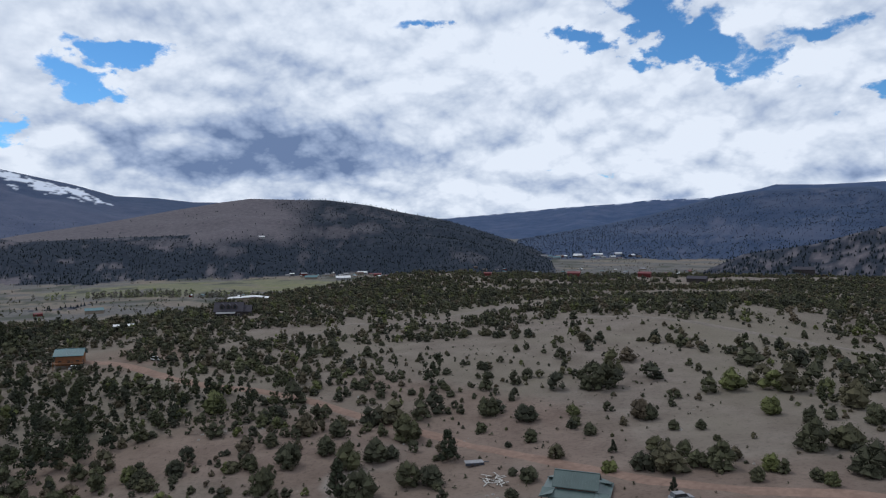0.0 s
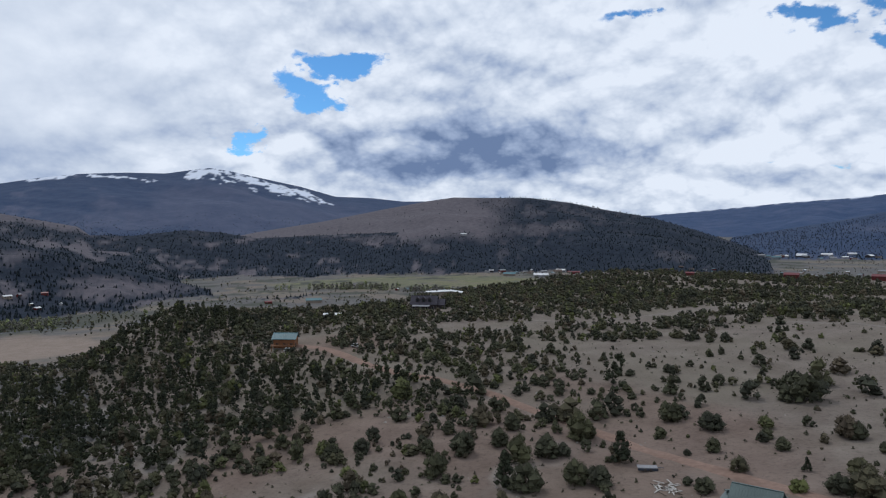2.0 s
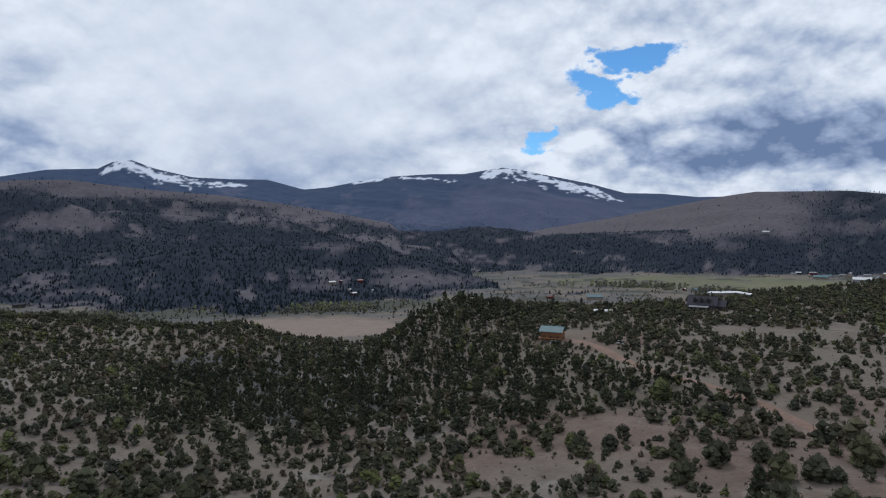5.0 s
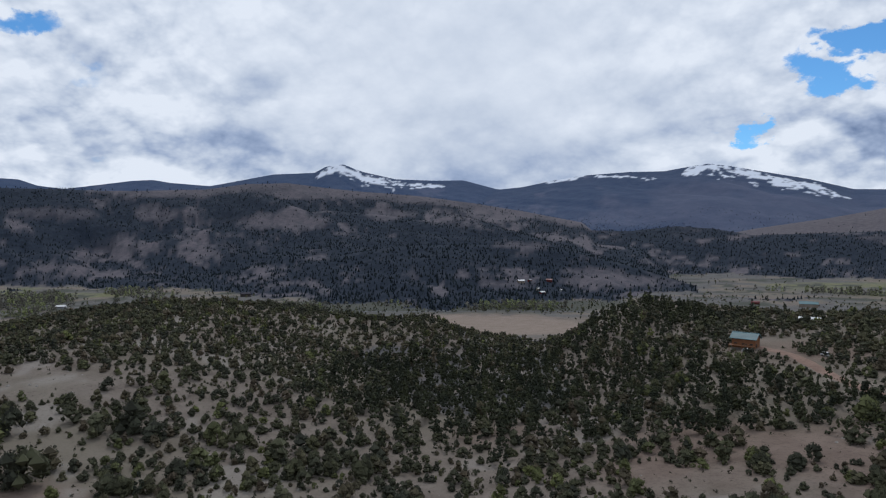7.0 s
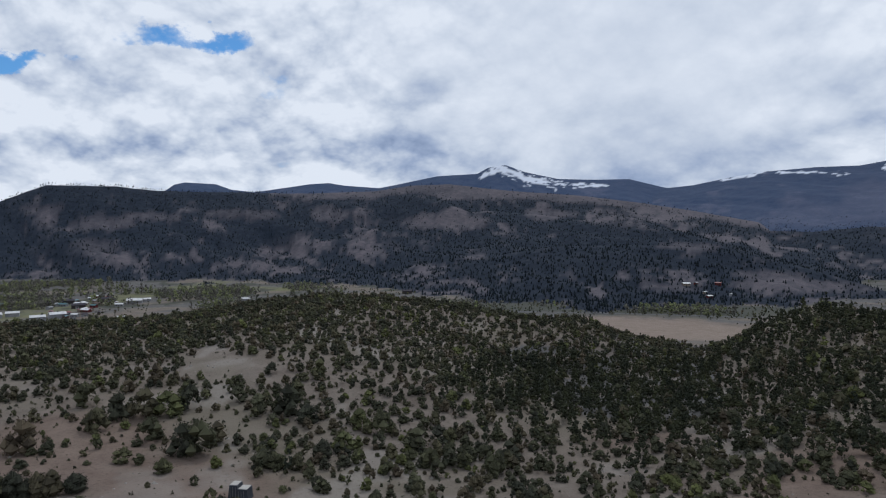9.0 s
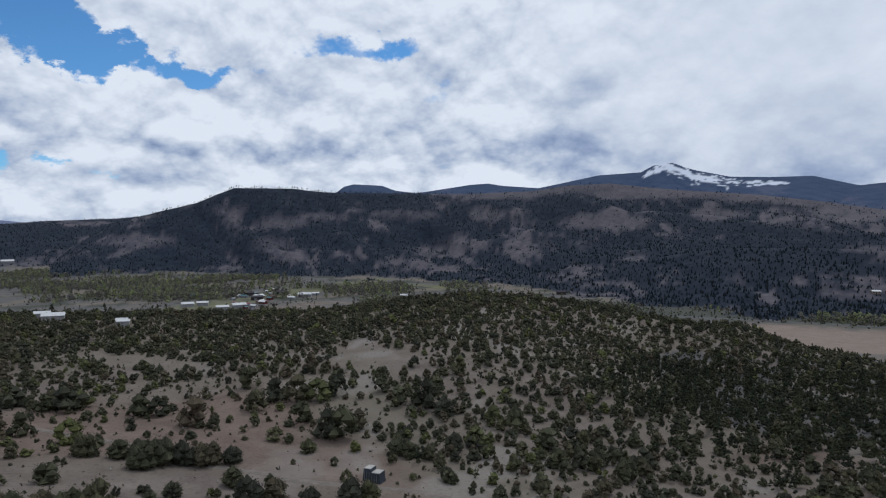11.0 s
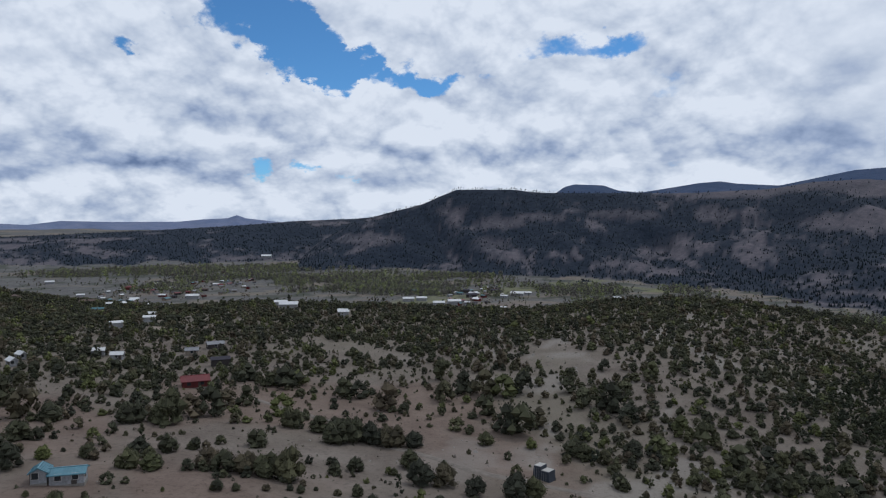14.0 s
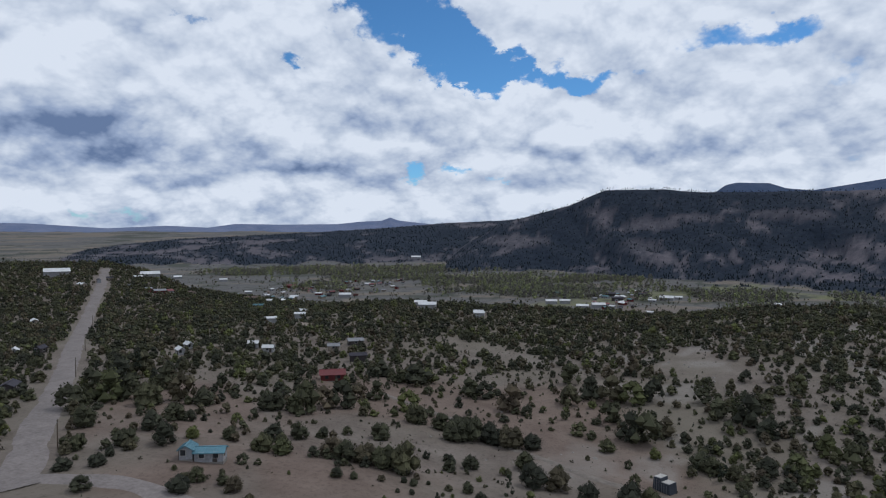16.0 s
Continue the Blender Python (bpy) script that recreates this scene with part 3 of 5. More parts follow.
# open grassy benches, and thick stands of trees that also stand in for cloud shadow, on the far slopes: azimuth and
# elevation seen from the bench, half widths, strength
BALD = [
    (69.4, 0.3, 4.6, 0.85, 0.95), (66.0, 2.5, 5.6, 0.5, 0.95), (77.5, 2.5, 3.0, 0.4, 0.8), (85.5, 0.9, 3.4, 0.5, 0.7), (79.0, 1.0, 2.2, 0.7, 0.8), (77.0, -2.2, 1.5, 0.25, 0.9),
    (60.8, 0.9, 2.6, 0.55, 0.85), (51.2, 0.7, 2.8, 0.5, 0.9), (40.5, 0.6, 6.5, 1.2, 0.95), (50.0, -1.7, 2.6, 0.3, 0.8), (42.5, -4.6, 6.0, 0.65, 0.9), (51.0, -5.0, 2.6, 0.35, 0.8),
    (44.5, -3.8, 3.2, 0.4, 0.8), (58.8, 2.1, 2.0, 0.4, 0.8), (53.5, 1.1, 2.0, 0.3, 0.8), (92.6, 0.7, 3.0, 0.4, 0.8), (96.0, 0.2, 2.6, 0.6, 0.75), (100.0, 1.3, 2.0, 0.3, 0.6),
    (106.5, -1.2, 3.2, 0.6, 0.8), (97.0, -1.6, 2.6, 0.7, 0.6), (6.7, 0.0, 1.6, 0.6, 0.7), (9.5, -0.3, 2.2, 0.6, 0.7), (18.0, -1.7, 1.6, 0.5, 0.7), (22.5, -1.0, 3.0, 0.4, 0.6),
]
PALE_RIDGE = [(-19.0, -0.2, 7.5, 0.5, 0.6), (-26.0, -0.4, 6.0, 0.6, 0.6), (-27.0, 1.8, 3.5, 0.6, 0.5), (-14.5, 1.7, 2.2, 0.35, 0.5)]
BALD += PALE_RIDGE
# thick woods; some entries are cloud shadow put in as dense dark trees
WOODS_AND_SHADE = [
    (100.5, -1.6, 3.6, 1.3, 0.9), (73.0, -1.6, 3.0, 1.0, 0.8), (85.0, -1.3, 5.0, 1.0, 0.8), (63.0, -1.8, 7.0, 1.4, 0.9), (58.0, -2.8, 8.0, 1.2, 0.85), (74.0, 0.9, 2.4, 0.8, 0.8),
    (83.0, 0.0, 3.0, 0.8, 0.7), (38.5, -0.5, 3.5, 0.8, 0.9), (2.0, -0.6, 6.0, 1.8, 0.7), (57.0, -0.4, 5.0, 0.9, 0.8),
]
# bare willows and scrub between the field and the foot of the slopes
WILLOWS = [(-690, 478, 270, 95, 54)]
# centre lines and widths
ROADS = [
    ([(-152, 291), (-131, 281), (-100, 255), (-84, 244), (-66, 236), (-49, 227), (-32, 212), (-15, 197), (-1, 184), (11, 171), (23, 158), (40, 140), (51, 132), (64, 126), (85, 119), (110, 112)], 5.0),
    ([(-80, 313), (-60, 328), (-47, 348), (-24, 345), (2, 372), (32, 405), (60, 430)], 4.5),
    ([(60, 340), (89, 315), (103, 301), (117, 283), (131, 267), (145, 253), (170, 235)], 5.0),
    ([(-51, -84), (-54, -89), (-63, -99), (-84, -124), (-107, -148), (-149, -196), (-228, -286), (-308, -373), (-373, -441), (-432, -505)], 9.0),
    ([(-58, -94), (-55, -88), (-57, -82), (-60, -75), (-62, -66), (-61, -57), (-58, -40)], 7.0),
    ([(-850, 150), (-700, 330), (-640, 420), (-560, 540), (-450, 640)], 8.0),
    ([(-118, 50), (-131, 33), (-134, 8), (-145, -19), (-160, -42), (-176, -75)], 3.2),
]
HOUSE_SPOTS = [(27, 134, 9), (-156, 287, 7), (-122, 392, 9), (-135, 480, 10), (-169, 363, 6), (-83, -69, 8), (-181, -98, 7), (-138, 23, 5), (-185, -175, 6), (-215, -153, 6), (-250, -129, 6), (-234, -130, 6), (6, 160, 4), (9, 143, 5), (-110, -168, 7), (-384, -508, 14), (-438, -456, 12), (-370, -146, 9), (-353, -104, 6), (-302, -197, 6), (-281, -202, 6), (-387, -159, 7), (-220, -110, 6), (140, 739, 12), (218, 747, 12), (244, 663, 14), (43, 664, 7), (-396, -301, 8)]
TREES_HOUSE = [
    (23, 191, 6.8), (13, 199, 6.8), (10, 186, 3.5), (5, 203, 3.1), (16, 202, 4.5), (22, 173, 4.2), (26, 158, 4.7), (16, 171, 2.1),
    (37, 174, 4.2), (35, 183, 3.8), (36, 191, 4.3), (52, 182, 6.4), (54, 181, 4.8), (57, 170, 3.0), (63, 168, 3.0), (63, 158, 2.0),
    (66, 138, 4.5), (61, 133, 3.3), (83, 174, 5.5), (88, 165, 4.1), (80, 149, 7.2), (57, 141, 6.5), (47, 142, 7.7), (53, 151, 4.1),
    (42, 145, 5.2), (48, 155, 4.7), (53, 143, 4.7), (46, 146, 5.3), (35, 145, 3.9), (18, 146, 4.6), (15, 150, 2.6), (36, 136, 3.2),
]
TREES_RISE = [
    (22, 213, 3.6), (24, 229, 4.6), (14, 225, 5.7), (36, 219, 6.3), (44, 259, 4.8), (29, 236, 4.4), (50, 214, 9.2), (48, 221, 7.6),
    (54, 216, 7.4), (58, 234, 8.0), (67, 222, 7.7), (66, 247, 6.4), (45, 217, 5.6), (65, 198, 2.8), (77, 200, 5.4), (99, 196, 9.2),
    (95, 198, 7.3), (95, 205, 7.5), (109, 202, 7.7), (85, 201, 7.3), (121, 195, 7.6), (106, 177, 8.6), (101, 160, 6.4), (87, 148, 7.3),
    (83, 133, 8.0), (71, 130, 3.3), (72, 127, 3.3), (103, 231, 8.4), (117, 226, 6.3), (106, 190, 5.5),
]
TREES_SLOPE = [
    (-10, 183, 7.8), (-8, 185, 4.7), (-17, 169, 7.3), (-13, 170, 4.4), (-38, 168, 6.8), (-23, 165, 7.2), (-30, 175, 6.1), (-8, 151, 6.6),
    (-3, 150, 6.5), (-18, 146, 7.7), (-41, 154, 6.4), (-66, 169, 4.7), (-52, 168, 4.3), (-48, 169, 4.5), (-16, 200, 8.5), (-21, 196, 6.7),
    (-37, 202, 5.2), (-48, 221, 7.6), (-7, 201, 6.8), (-3, 205, 6.9), (-38, 190, 6.6), (-53, 206, 4.3), (-29, 187, 5.8), (-46, 182, 4.8),
    (-72, 216, 7.7), (-49, 155, 2.0),
]
TREES_PINE = [
    (1, 166, 7.1), (5, 164, 5.1), (44, 131, 2.4), (-23, 148, 6.5), (-60, 199, 5.3), (-2, 228, 6.5), (-5, 233, 5.9), (-55, 235, 5.3),
    (39, 158, 2.8),
]
TREES_TRACK = [
    (-108, -61, 4.8), (-113, -58, 3.5), (-101, -47, 6.6), (-100, -43, 6.5), (-102, -39, 6.5), (-102, -34, 6.5), (-103, -29, 7.7), (-102, -65, 5.6),
    (-162, -76, 7.4), (-165, -71, 6.7), (-143, -77, 8.6), (-147, -73, 8.7), (-132, -77, 9.9), (-128, -85, 8.3), (-161, -57, 7.9), (-162, -50, 2.8),
    (-148, -40, 6.6), (-149, -35, 6.6), (-148, -48, 6.7), (-144, -29, 8.0), (-146, -24, 8.0), (-146, -18, 8.0), (-146, -12, 6.3), (-140, -32, 7.9),
    (-124, -47, 6.0), (-132, -1, 2.9), (-147, 3, 1.6), (-122, -11, 2.0), (-159, 6, 5.0), (-169, -4, 5.3), (-167, -0, 3.5),
]
TREES_FLAT = [
    (-196, -13, 7.1), (-206, -8, 8.2), (-206, -1, 10.2), (-206, 6, 10.1), (-210, 13, 8.2), (-171, 10, 8.8), (-170, 15, 10.5), (-180, 19, 7.3),
    (-181, -30, 9.4), (-179, -23, 4.4), (-192, -47, 8.0), (-193, -43, 7.2), (-198, -71, 10.6), (-204, -69, 7.7), (-195, -78, 6.3), (-202, -90, 8.8),
    (-225, -19, 8.8), (-219, 18, 4.3), (-160, 19, 3.7), (-159, 31, 6.7), (-157, 34, 6.0), (-154, 39, 4.9), (-213, 28, 6.2), (-201, 34, 7.9),
    (-198, 42, 9.9), (-192, 48, 7.7), (-146, 60, 3.2), (-148, 74, 6.5), (-164, 75, 8.8), (-134, 48, 1.8), (-225, 11, 4.4), (-213, -32, 4.3),
]
TREES_HOLLOW = [
    (-118, 9, 5.4), (-121, 18, 6.8), (-123, 22, 5.5), (-119, -4, 6.8), (-121, 1, 6.9), (-129, -9, 5.8), (-120, -20, 4.2), (-114, -23, 3.5),
    (-140, 90, 6.5), (-168, 84, 7.2), (-178, 69, 7.4), (-183, 63, 6.7), (-166, 54, 6.3), (-160, 47, 6.7), (-152, 67, 4.3), (-184, 2, 7.4),
    (-214, 48, 6.3), (-233, 59, 6.8), (-238, 42, 5.5), (-241, 1, 6.9), (-234, -7, 5.4), (-151, 86, 6.1), (-149, 98, 6.8), (-95, -57, 5.3),
    (-94, -62, 5.3),
]
TREES_ROAD = [
    (-71, -94, 4.4), (-68, -94, 3.2), (-61, -86, 4.1), (-66, -82, 3.8), (-71, -84, 2.5), (-78, -87, 5.8), (-76, -84, 3.4), (-85, -109, 6.5),
    (-98, -130, 9.1), (-109, -129, 11.2), (-136, -155, 8.6), (-146, -155, 8.9), (-111, -115, 9.0), (-120, -111, 9.1), (-120, -103, 7.1), (-90, -92, 6.2),
    (-100, -94, 6.4), (-83, -81, 5.8), (-55, -73, 4.2), (-64, -58, 4.8), (-70, -59, 3.8), (-72, -54, 3.2), (-70, -50, 3.9), (-96, -73, 4.4),
    (-118, -146, 8.0), (-114, -125, 7.5), (-130, -126, 7.8), (-90, -79, 3.8), (-101, -90, 3.8),
]


def woods_share(x, y, z, which, up):
    """How wooded the far slopes are, 0 to 1, with some cloud shadow counted as woods."""
    r, az = polar(x, y)
    patch = fbm(x / 150, y / 150, 4, 3)
    band = fbm(az * 0.42 + 0.15 * up, up * 5.0 + which * 3.7, 5, 23)
    mott = fbm(az * 2.2, up * 22.0, 3, 24)
    n = 0.55 * band + 0.25 * mott + 0.2 * patch
    share = smooth(0.40, 0.53, n + 0.055)
    hill = np.maximum(smooth(15.0, 10.5, az + 5 * (band - 0.5)), smooth(0.50, 0.34, up + 0.3 * (band - 0.5)) * smooth(0.38, 0.5, n + 0.05))
    share = np.where(which == 5, hill * (0.55 + 0.45 * smooth(0.40, 0.5, n + 0.05)), share)
    brown = smooth(0.58, 0.78, up + 0.5 * (band - 0.5)) * 0.75 + 0.12
    blue = smooth(0.36, 0.48, n + 0.04)
    share = np.where(which == 6, brown + (blue - brown) * smooth(37, 44, az + 6 * (band - 0.5)), share)
    share = np.where(which == 7, smooth(0.34, 0.46, n + 0.06), share)
    share = np.where((which >= 8) & (which <= 9), smooth(0.36, 0.50, n + 0.06), share)
    share = np.where(which == 10, 0.95 * smooth(0.30, 0.52, mott), share)
    share = np.where(which == 11, 0.9, share)
    share = np.where(which == 0, share * (1 - 0.75 * smooth(0.86, 0.95, up) * smooth(84, 78, az)), share)
    el = np.degrees(np.arctan2(z - EYE_Z, r))
    edge = 0.9 * (fbm(az * 1.5, el * 5.0, 4, 29) - 0.5)
    for pa, pe, wa, we, k in BALD:
        d = np.hypot((az - pa) / wa, (el - pe) / we) + edge
        share = share * (1 - k * smooth(1.0, 0.55, d) * (0.70 + 0.30 * smooth(0.62, 0.40, mott)))
    for pa, pe, wa, we, k in WOODS_AND_SHADE:
        d = np.hypot((az - pa) / wa, (el - pe) / we) + edge
        share = share + (1 - share) * k * smooth(1.0, 0.5, d)
    return np.where(which < 0, 0.0, share)


def build_ground():
    az = np.radians(np.concatenate([np.arange(-38, 152, 0.16), np.arange(152, 322, 1.7)]))
    rad = np.concatenate([[1.0, 25, 50, 75], 95 * 1.0158 ** np.arange(0, 252)])
    rad = np.sort(np.concatenate([rad[rad < 4930], np.arange(3520, 4720, 41.0)]))
    A, R = np.meshgrid(az, rad)
    x, y = CX - R * np.sin(A), CY + R * np.cos(A)
    z, which, up = land(x, y)
    nr, na = x.shape
    i = np.arange(nr * na).reshape(nr, na)
    nxt = np.roll(i, -1, axis=1)
    faces = np.stack([i[:-1], i[1:], nxt[1:], nxt[:-1]], -1).reshape(-1, 4)
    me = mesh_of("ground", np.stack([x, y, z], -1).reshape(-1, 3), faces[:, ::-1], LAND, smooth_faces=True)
    r, azd = polar(x, y)
    wood = woods_share(x, y, z, which, up)
    patch = fbm(x / 60, y / 60, 4, 21)
    green = in_patches(x, y, MEADOWS) * smooth(0.30, 0.5, patch + 0.08)
    el = np.degrees(np.arctan2(z - EYE_Z, r))
    snow = np.zeros(z.shape)
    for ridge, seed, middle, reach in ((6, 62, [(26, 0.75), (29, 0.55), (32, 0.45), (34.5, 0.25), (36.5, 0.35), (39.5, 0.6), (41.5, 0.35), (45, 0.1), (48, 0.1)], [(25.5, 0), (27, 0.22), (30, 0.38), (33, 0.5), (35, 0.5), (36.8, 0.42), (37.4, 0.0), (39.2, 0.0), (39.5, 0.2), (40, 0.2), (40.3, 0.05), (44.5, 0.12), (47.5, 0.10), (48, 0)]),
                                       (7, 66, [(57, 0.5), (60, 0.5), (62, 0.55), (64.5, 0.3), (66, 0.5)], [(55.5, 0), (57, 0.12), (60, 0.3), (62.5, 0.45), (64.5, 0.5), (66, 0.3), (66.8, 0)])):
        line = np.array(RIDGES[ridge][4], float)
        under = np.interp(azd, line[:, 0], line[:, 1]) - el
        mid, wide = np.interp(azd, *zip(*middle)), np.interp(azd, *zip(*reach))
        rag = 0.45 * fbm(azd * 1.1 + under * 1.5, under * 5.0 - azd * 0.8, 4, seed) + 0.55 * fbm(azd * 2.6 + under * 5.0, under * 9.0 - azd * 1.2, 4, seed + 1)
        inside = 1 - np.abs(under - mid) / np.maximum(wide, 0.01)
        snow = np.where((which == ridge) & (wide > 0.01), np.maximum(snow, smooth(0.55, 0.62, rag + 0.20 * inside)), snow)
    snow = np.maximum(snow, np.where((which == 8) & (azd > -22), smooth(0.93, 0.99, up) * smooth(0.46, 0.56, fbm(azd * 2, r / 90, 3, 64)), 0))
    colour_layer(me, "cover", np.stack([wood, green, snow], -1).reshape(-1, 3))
    red = np.where(which < 0, in_patches(x, y, RED_SOIL) * 0.7 * smooth(0.30, 0.60, patch), 0)
    red = np.maximum(red, np.where(which == 6, 0.12, 0))
    pale = in_patches(x, y, FIELDS)
    near = (which < 0) & (r < 700)
    rock = np.where(near, smooth(0.60, 0.70, fbm(x / 22, y / 22, 4, 77)) * in_patches(x, y, ROCKY) * 0.55, 0)
    rock = np.maximum(rock, np.where(which == 10, 0.2 * smooth(0.45, 0.6, patch), 0))
    colour_layer(me, "soil", np.stack([red, pale, rock], -1).reshape(-1, 3))
    band = fbm(azd * 0.30, np.log(r) * 26.0, 5, 33)
    flat = (which < 0) & (z < -12) | ((which < 0) & (r > 1000))
    # share of painted distance haze on each far ridge
    haze_tint = np.select([which == 11, which == 8, which == 9, which == 6, which == 7, which == 12], [0.95, 0.85, 0.55, 0.62, 0.68, 0.6], 0.0)
    colour_layer(me, "range", np.stack([haze_tint, np.where(which == 11, 0.9, 0.0), 0 * haze_tint], -1).reshape(-1, 3))
    colour_layer(me, "slope", np.stack([np.where(which >= 0, np.where((which == 5) | (which == 6), 0.9, 0.92), 0.0), np.where(flat, smooth(0.38, 0.52, band) * (1 - pale) * (1 - 0.7 * green), 0), np.where(flat & (r > 900), smooth(0.56, 0.64, fbm(azd * 0.5 + 9, np.log(r) * 34.0, 5, 35)), np.where(which < 0, 0.9 * in_patches(x, y, WILLOWS), 0)) * (1 - pale)], -1).reshape(-1, 3))
    tagged(new("ground", me), "dry tan and reddish earth with grass, rocks and wooded slopes", "ground", kind="structure")


build_ground()


# Trees.
def leaf_crown(rng, width, height, clumps, leaves, leaf, cone=0.0, base=0.06):
    """Corners and faces of a crown: clumps of small leaf sprays round uneven lobes."""
    V, F = [], []
    n = 0
    lobes = []
    for k in range(clumps):
        u = rng.random()
        h = base + (1 - base) * u
        reach = (1 - u) ** 0.75 * 0.9 + 0.08 if cone > 0.5 else math.sqrt(max(0.0, 1 - (2 * (u - 0.36)) ** 2 * 0.62)) * 0.8
        a = rng.random() * 6.283
        rr = reach * (0.35 + 0.65 * rng.random() ** 0.5) * width / 2
        lobes.append((rr * math.cos(a), rr * math.sin(a), h * height * 0.93, width * (0.11 + 0.11 * rng.random()) * (1 - 0.45 * u * cone)))
    for lx, ly, lz, ls in lobes:
        # the dense inside of the lobe: a rough eight-sided lump
        pts = np.array([(1, 0, 0), (0, 1, 0), (-1, 0, 0), (0, -1, 0), (0, 0, 1), (0, 0, -1)], float)
        pts = pts * ls * (0.8 + 0.5 * rng.random((6, 1))) + (lx, ly, lz)
        V.append(pts)
        F.append(np.array([(0, 1, 4), (1, 2, 4), (2, 3, 4), (3, 0, 4), (1, 0, 5), (2, 1, 5), (3, 2, 5), (0, 3, 5)]) + n)
        n += 6
        for k in range(leaves):
            d = rng.normal(size=3)
            d /= np.linalg.norm(d)
            c = np.array((lx, ly, lz)) + d * ls * (0.85 + 0.5 * rng.random())
            a, b = rng.normal(size=3), rng.normal(size=3)
            a, b = a / np.linalg.norm(a) * leaf, b / np.linalg.norm(b) * leaf
            V.append(np.stack([c - a * 0.6, c + a * 0.6, c + b]))
            F.append(np.array([(0, 1, 2)]) + n)
            n += 3
    V, F = np.concatenate(V), np.concatenate(F)
    V[:, 2] = np.maximum(V[:, 2], 0.02)
    return V, F


def trunk_shape(rng, height, thick):
    """A tapered trunk with a few limbs."""
    bm = bmesh.new()

    def limb(p, q, r0, r1):
        d = (q - p)
        m = Matrix.Translation((p + q) / 2) @ d.to_track_quat("Z", "Y").to_matrix().to_4x4()
        bmesh.ops.create_cone(bm, cap_ends=True, segments=6, radius1=r0, radius2=r1, depth=d.length, matrix=m)
    top = Vector((0.1 * height * (rng.random() - 0.5), 0.1 * height * (rng.random() - 0.5), height * 0.75))
    limb(Vector((0, 0, -0.3)), top, thick, thick * 0.35)
    for k in range(4):
        a, u = rng.random() * 6.283, 0.2 + 0.5 * rng.random()
        p = top * u
        limb(p, p + Vector((math.cos(a), math.sin(a), 0.7)) * height * 0.28, thick * 0.45, thick * 0.15)
    me = bpy.data.meshes.new("trunk")
    bm.to_mesh(me)
    bm.free()
    me.materials.append(BARK)
    return me


def scatter(cell, box, rng):
    x0, x1, y0, y1 = box
    gx, gy = np.meshgrid(np.arange(x0, x1, cell), np.arange(y0, y1, cell))
    gx, gy = gx.ravel(), gy.ravel()
    return gx + (rng.random(len(gx)) - 0.5) * cell * 1.5, gy + (rng.random(len(gx)) - 0.5) * cell * 1.5


def plant_stuff(name, label, xs, ys, zs, sizes, shapes, material, rng, category="trees"):
    """One joined mesh of many plants that nobody could count."""
    VV, FF, TT = [], [], []
    n = 0
    pick = rng.integers(0, len(shapes), len(xs))
    for k, (V, F) in enumerate(shapes):
        sel = np.nonzero(pick == k)[0]
        if not len(sel):
            continue
        a = rng.random(len(sel)) * 6.283
        c, s, sc = np.cos(a)[:, None], np.sin(a)[:, None], sizes[sel][:, None]
        squash = (0.8 + 0.4 * rng.random(len(sel)))[:, None]
        X = (V[None, :, 0] * c - V[None, :, 1] * s) * sc + xs[sel][:, None]
        Y = (V[None, :, 0] * s + V[None, :, 1] * c) * sc + ys[sel][:, None]
        Z = V[None, :, 2] * sc * squash + zs[sel][:, None]
        VV.append(np.stack([X, Y, Z], -1).reshape(-1, 3))
        FF.append((F[None] + (np.arange(len(sel)) * len(V))[:, None, None] + n).reshape(-1, 3))
        TT.append(np.repeat(rng.random(len(sel)), len(V)))
        n += len(sel) * len(V)
    me = mesh_of(name, np.concatenate(VV), np.concatenate(FF), material, np.concatenate(TT))
    return tagged(new(name, me), label, category, kind="stuff")


def bench_density(x, y):
    """How close the junipers and pinyons stand on the bench, 0 to 1."""
    r, az = polar(x, y)
    clump = fbm(x / 16, y / 16, 3, 51)
    region = 0.36 + 0.0 * x
    for px, py, pr, d in DENSE:
        region = region + d * np.exp(-((x - px) ** 2 + (y - py) ** 2) / (2 * pr ** 2))
    p = smooth(0.60 - 0.42 * region, 0.72 - 0.42 * region, clump) * np.clip(0.25 + region, 0, 1)
    for road, wide in ROADS:
        p = p * smooth(wide * 0.5, wide * 0.5 + 3.5, line_near(x, y, road))
    p = p * (1 - in_patches(x, y, CLEARINGS)) * (1 - 0.55 * in_patches(x, y, SPARSE))
    p = p * (1 - in_patches(x, y, FIELDS)) * (1 - in_patches(x, y, MEADOWS))
    return p


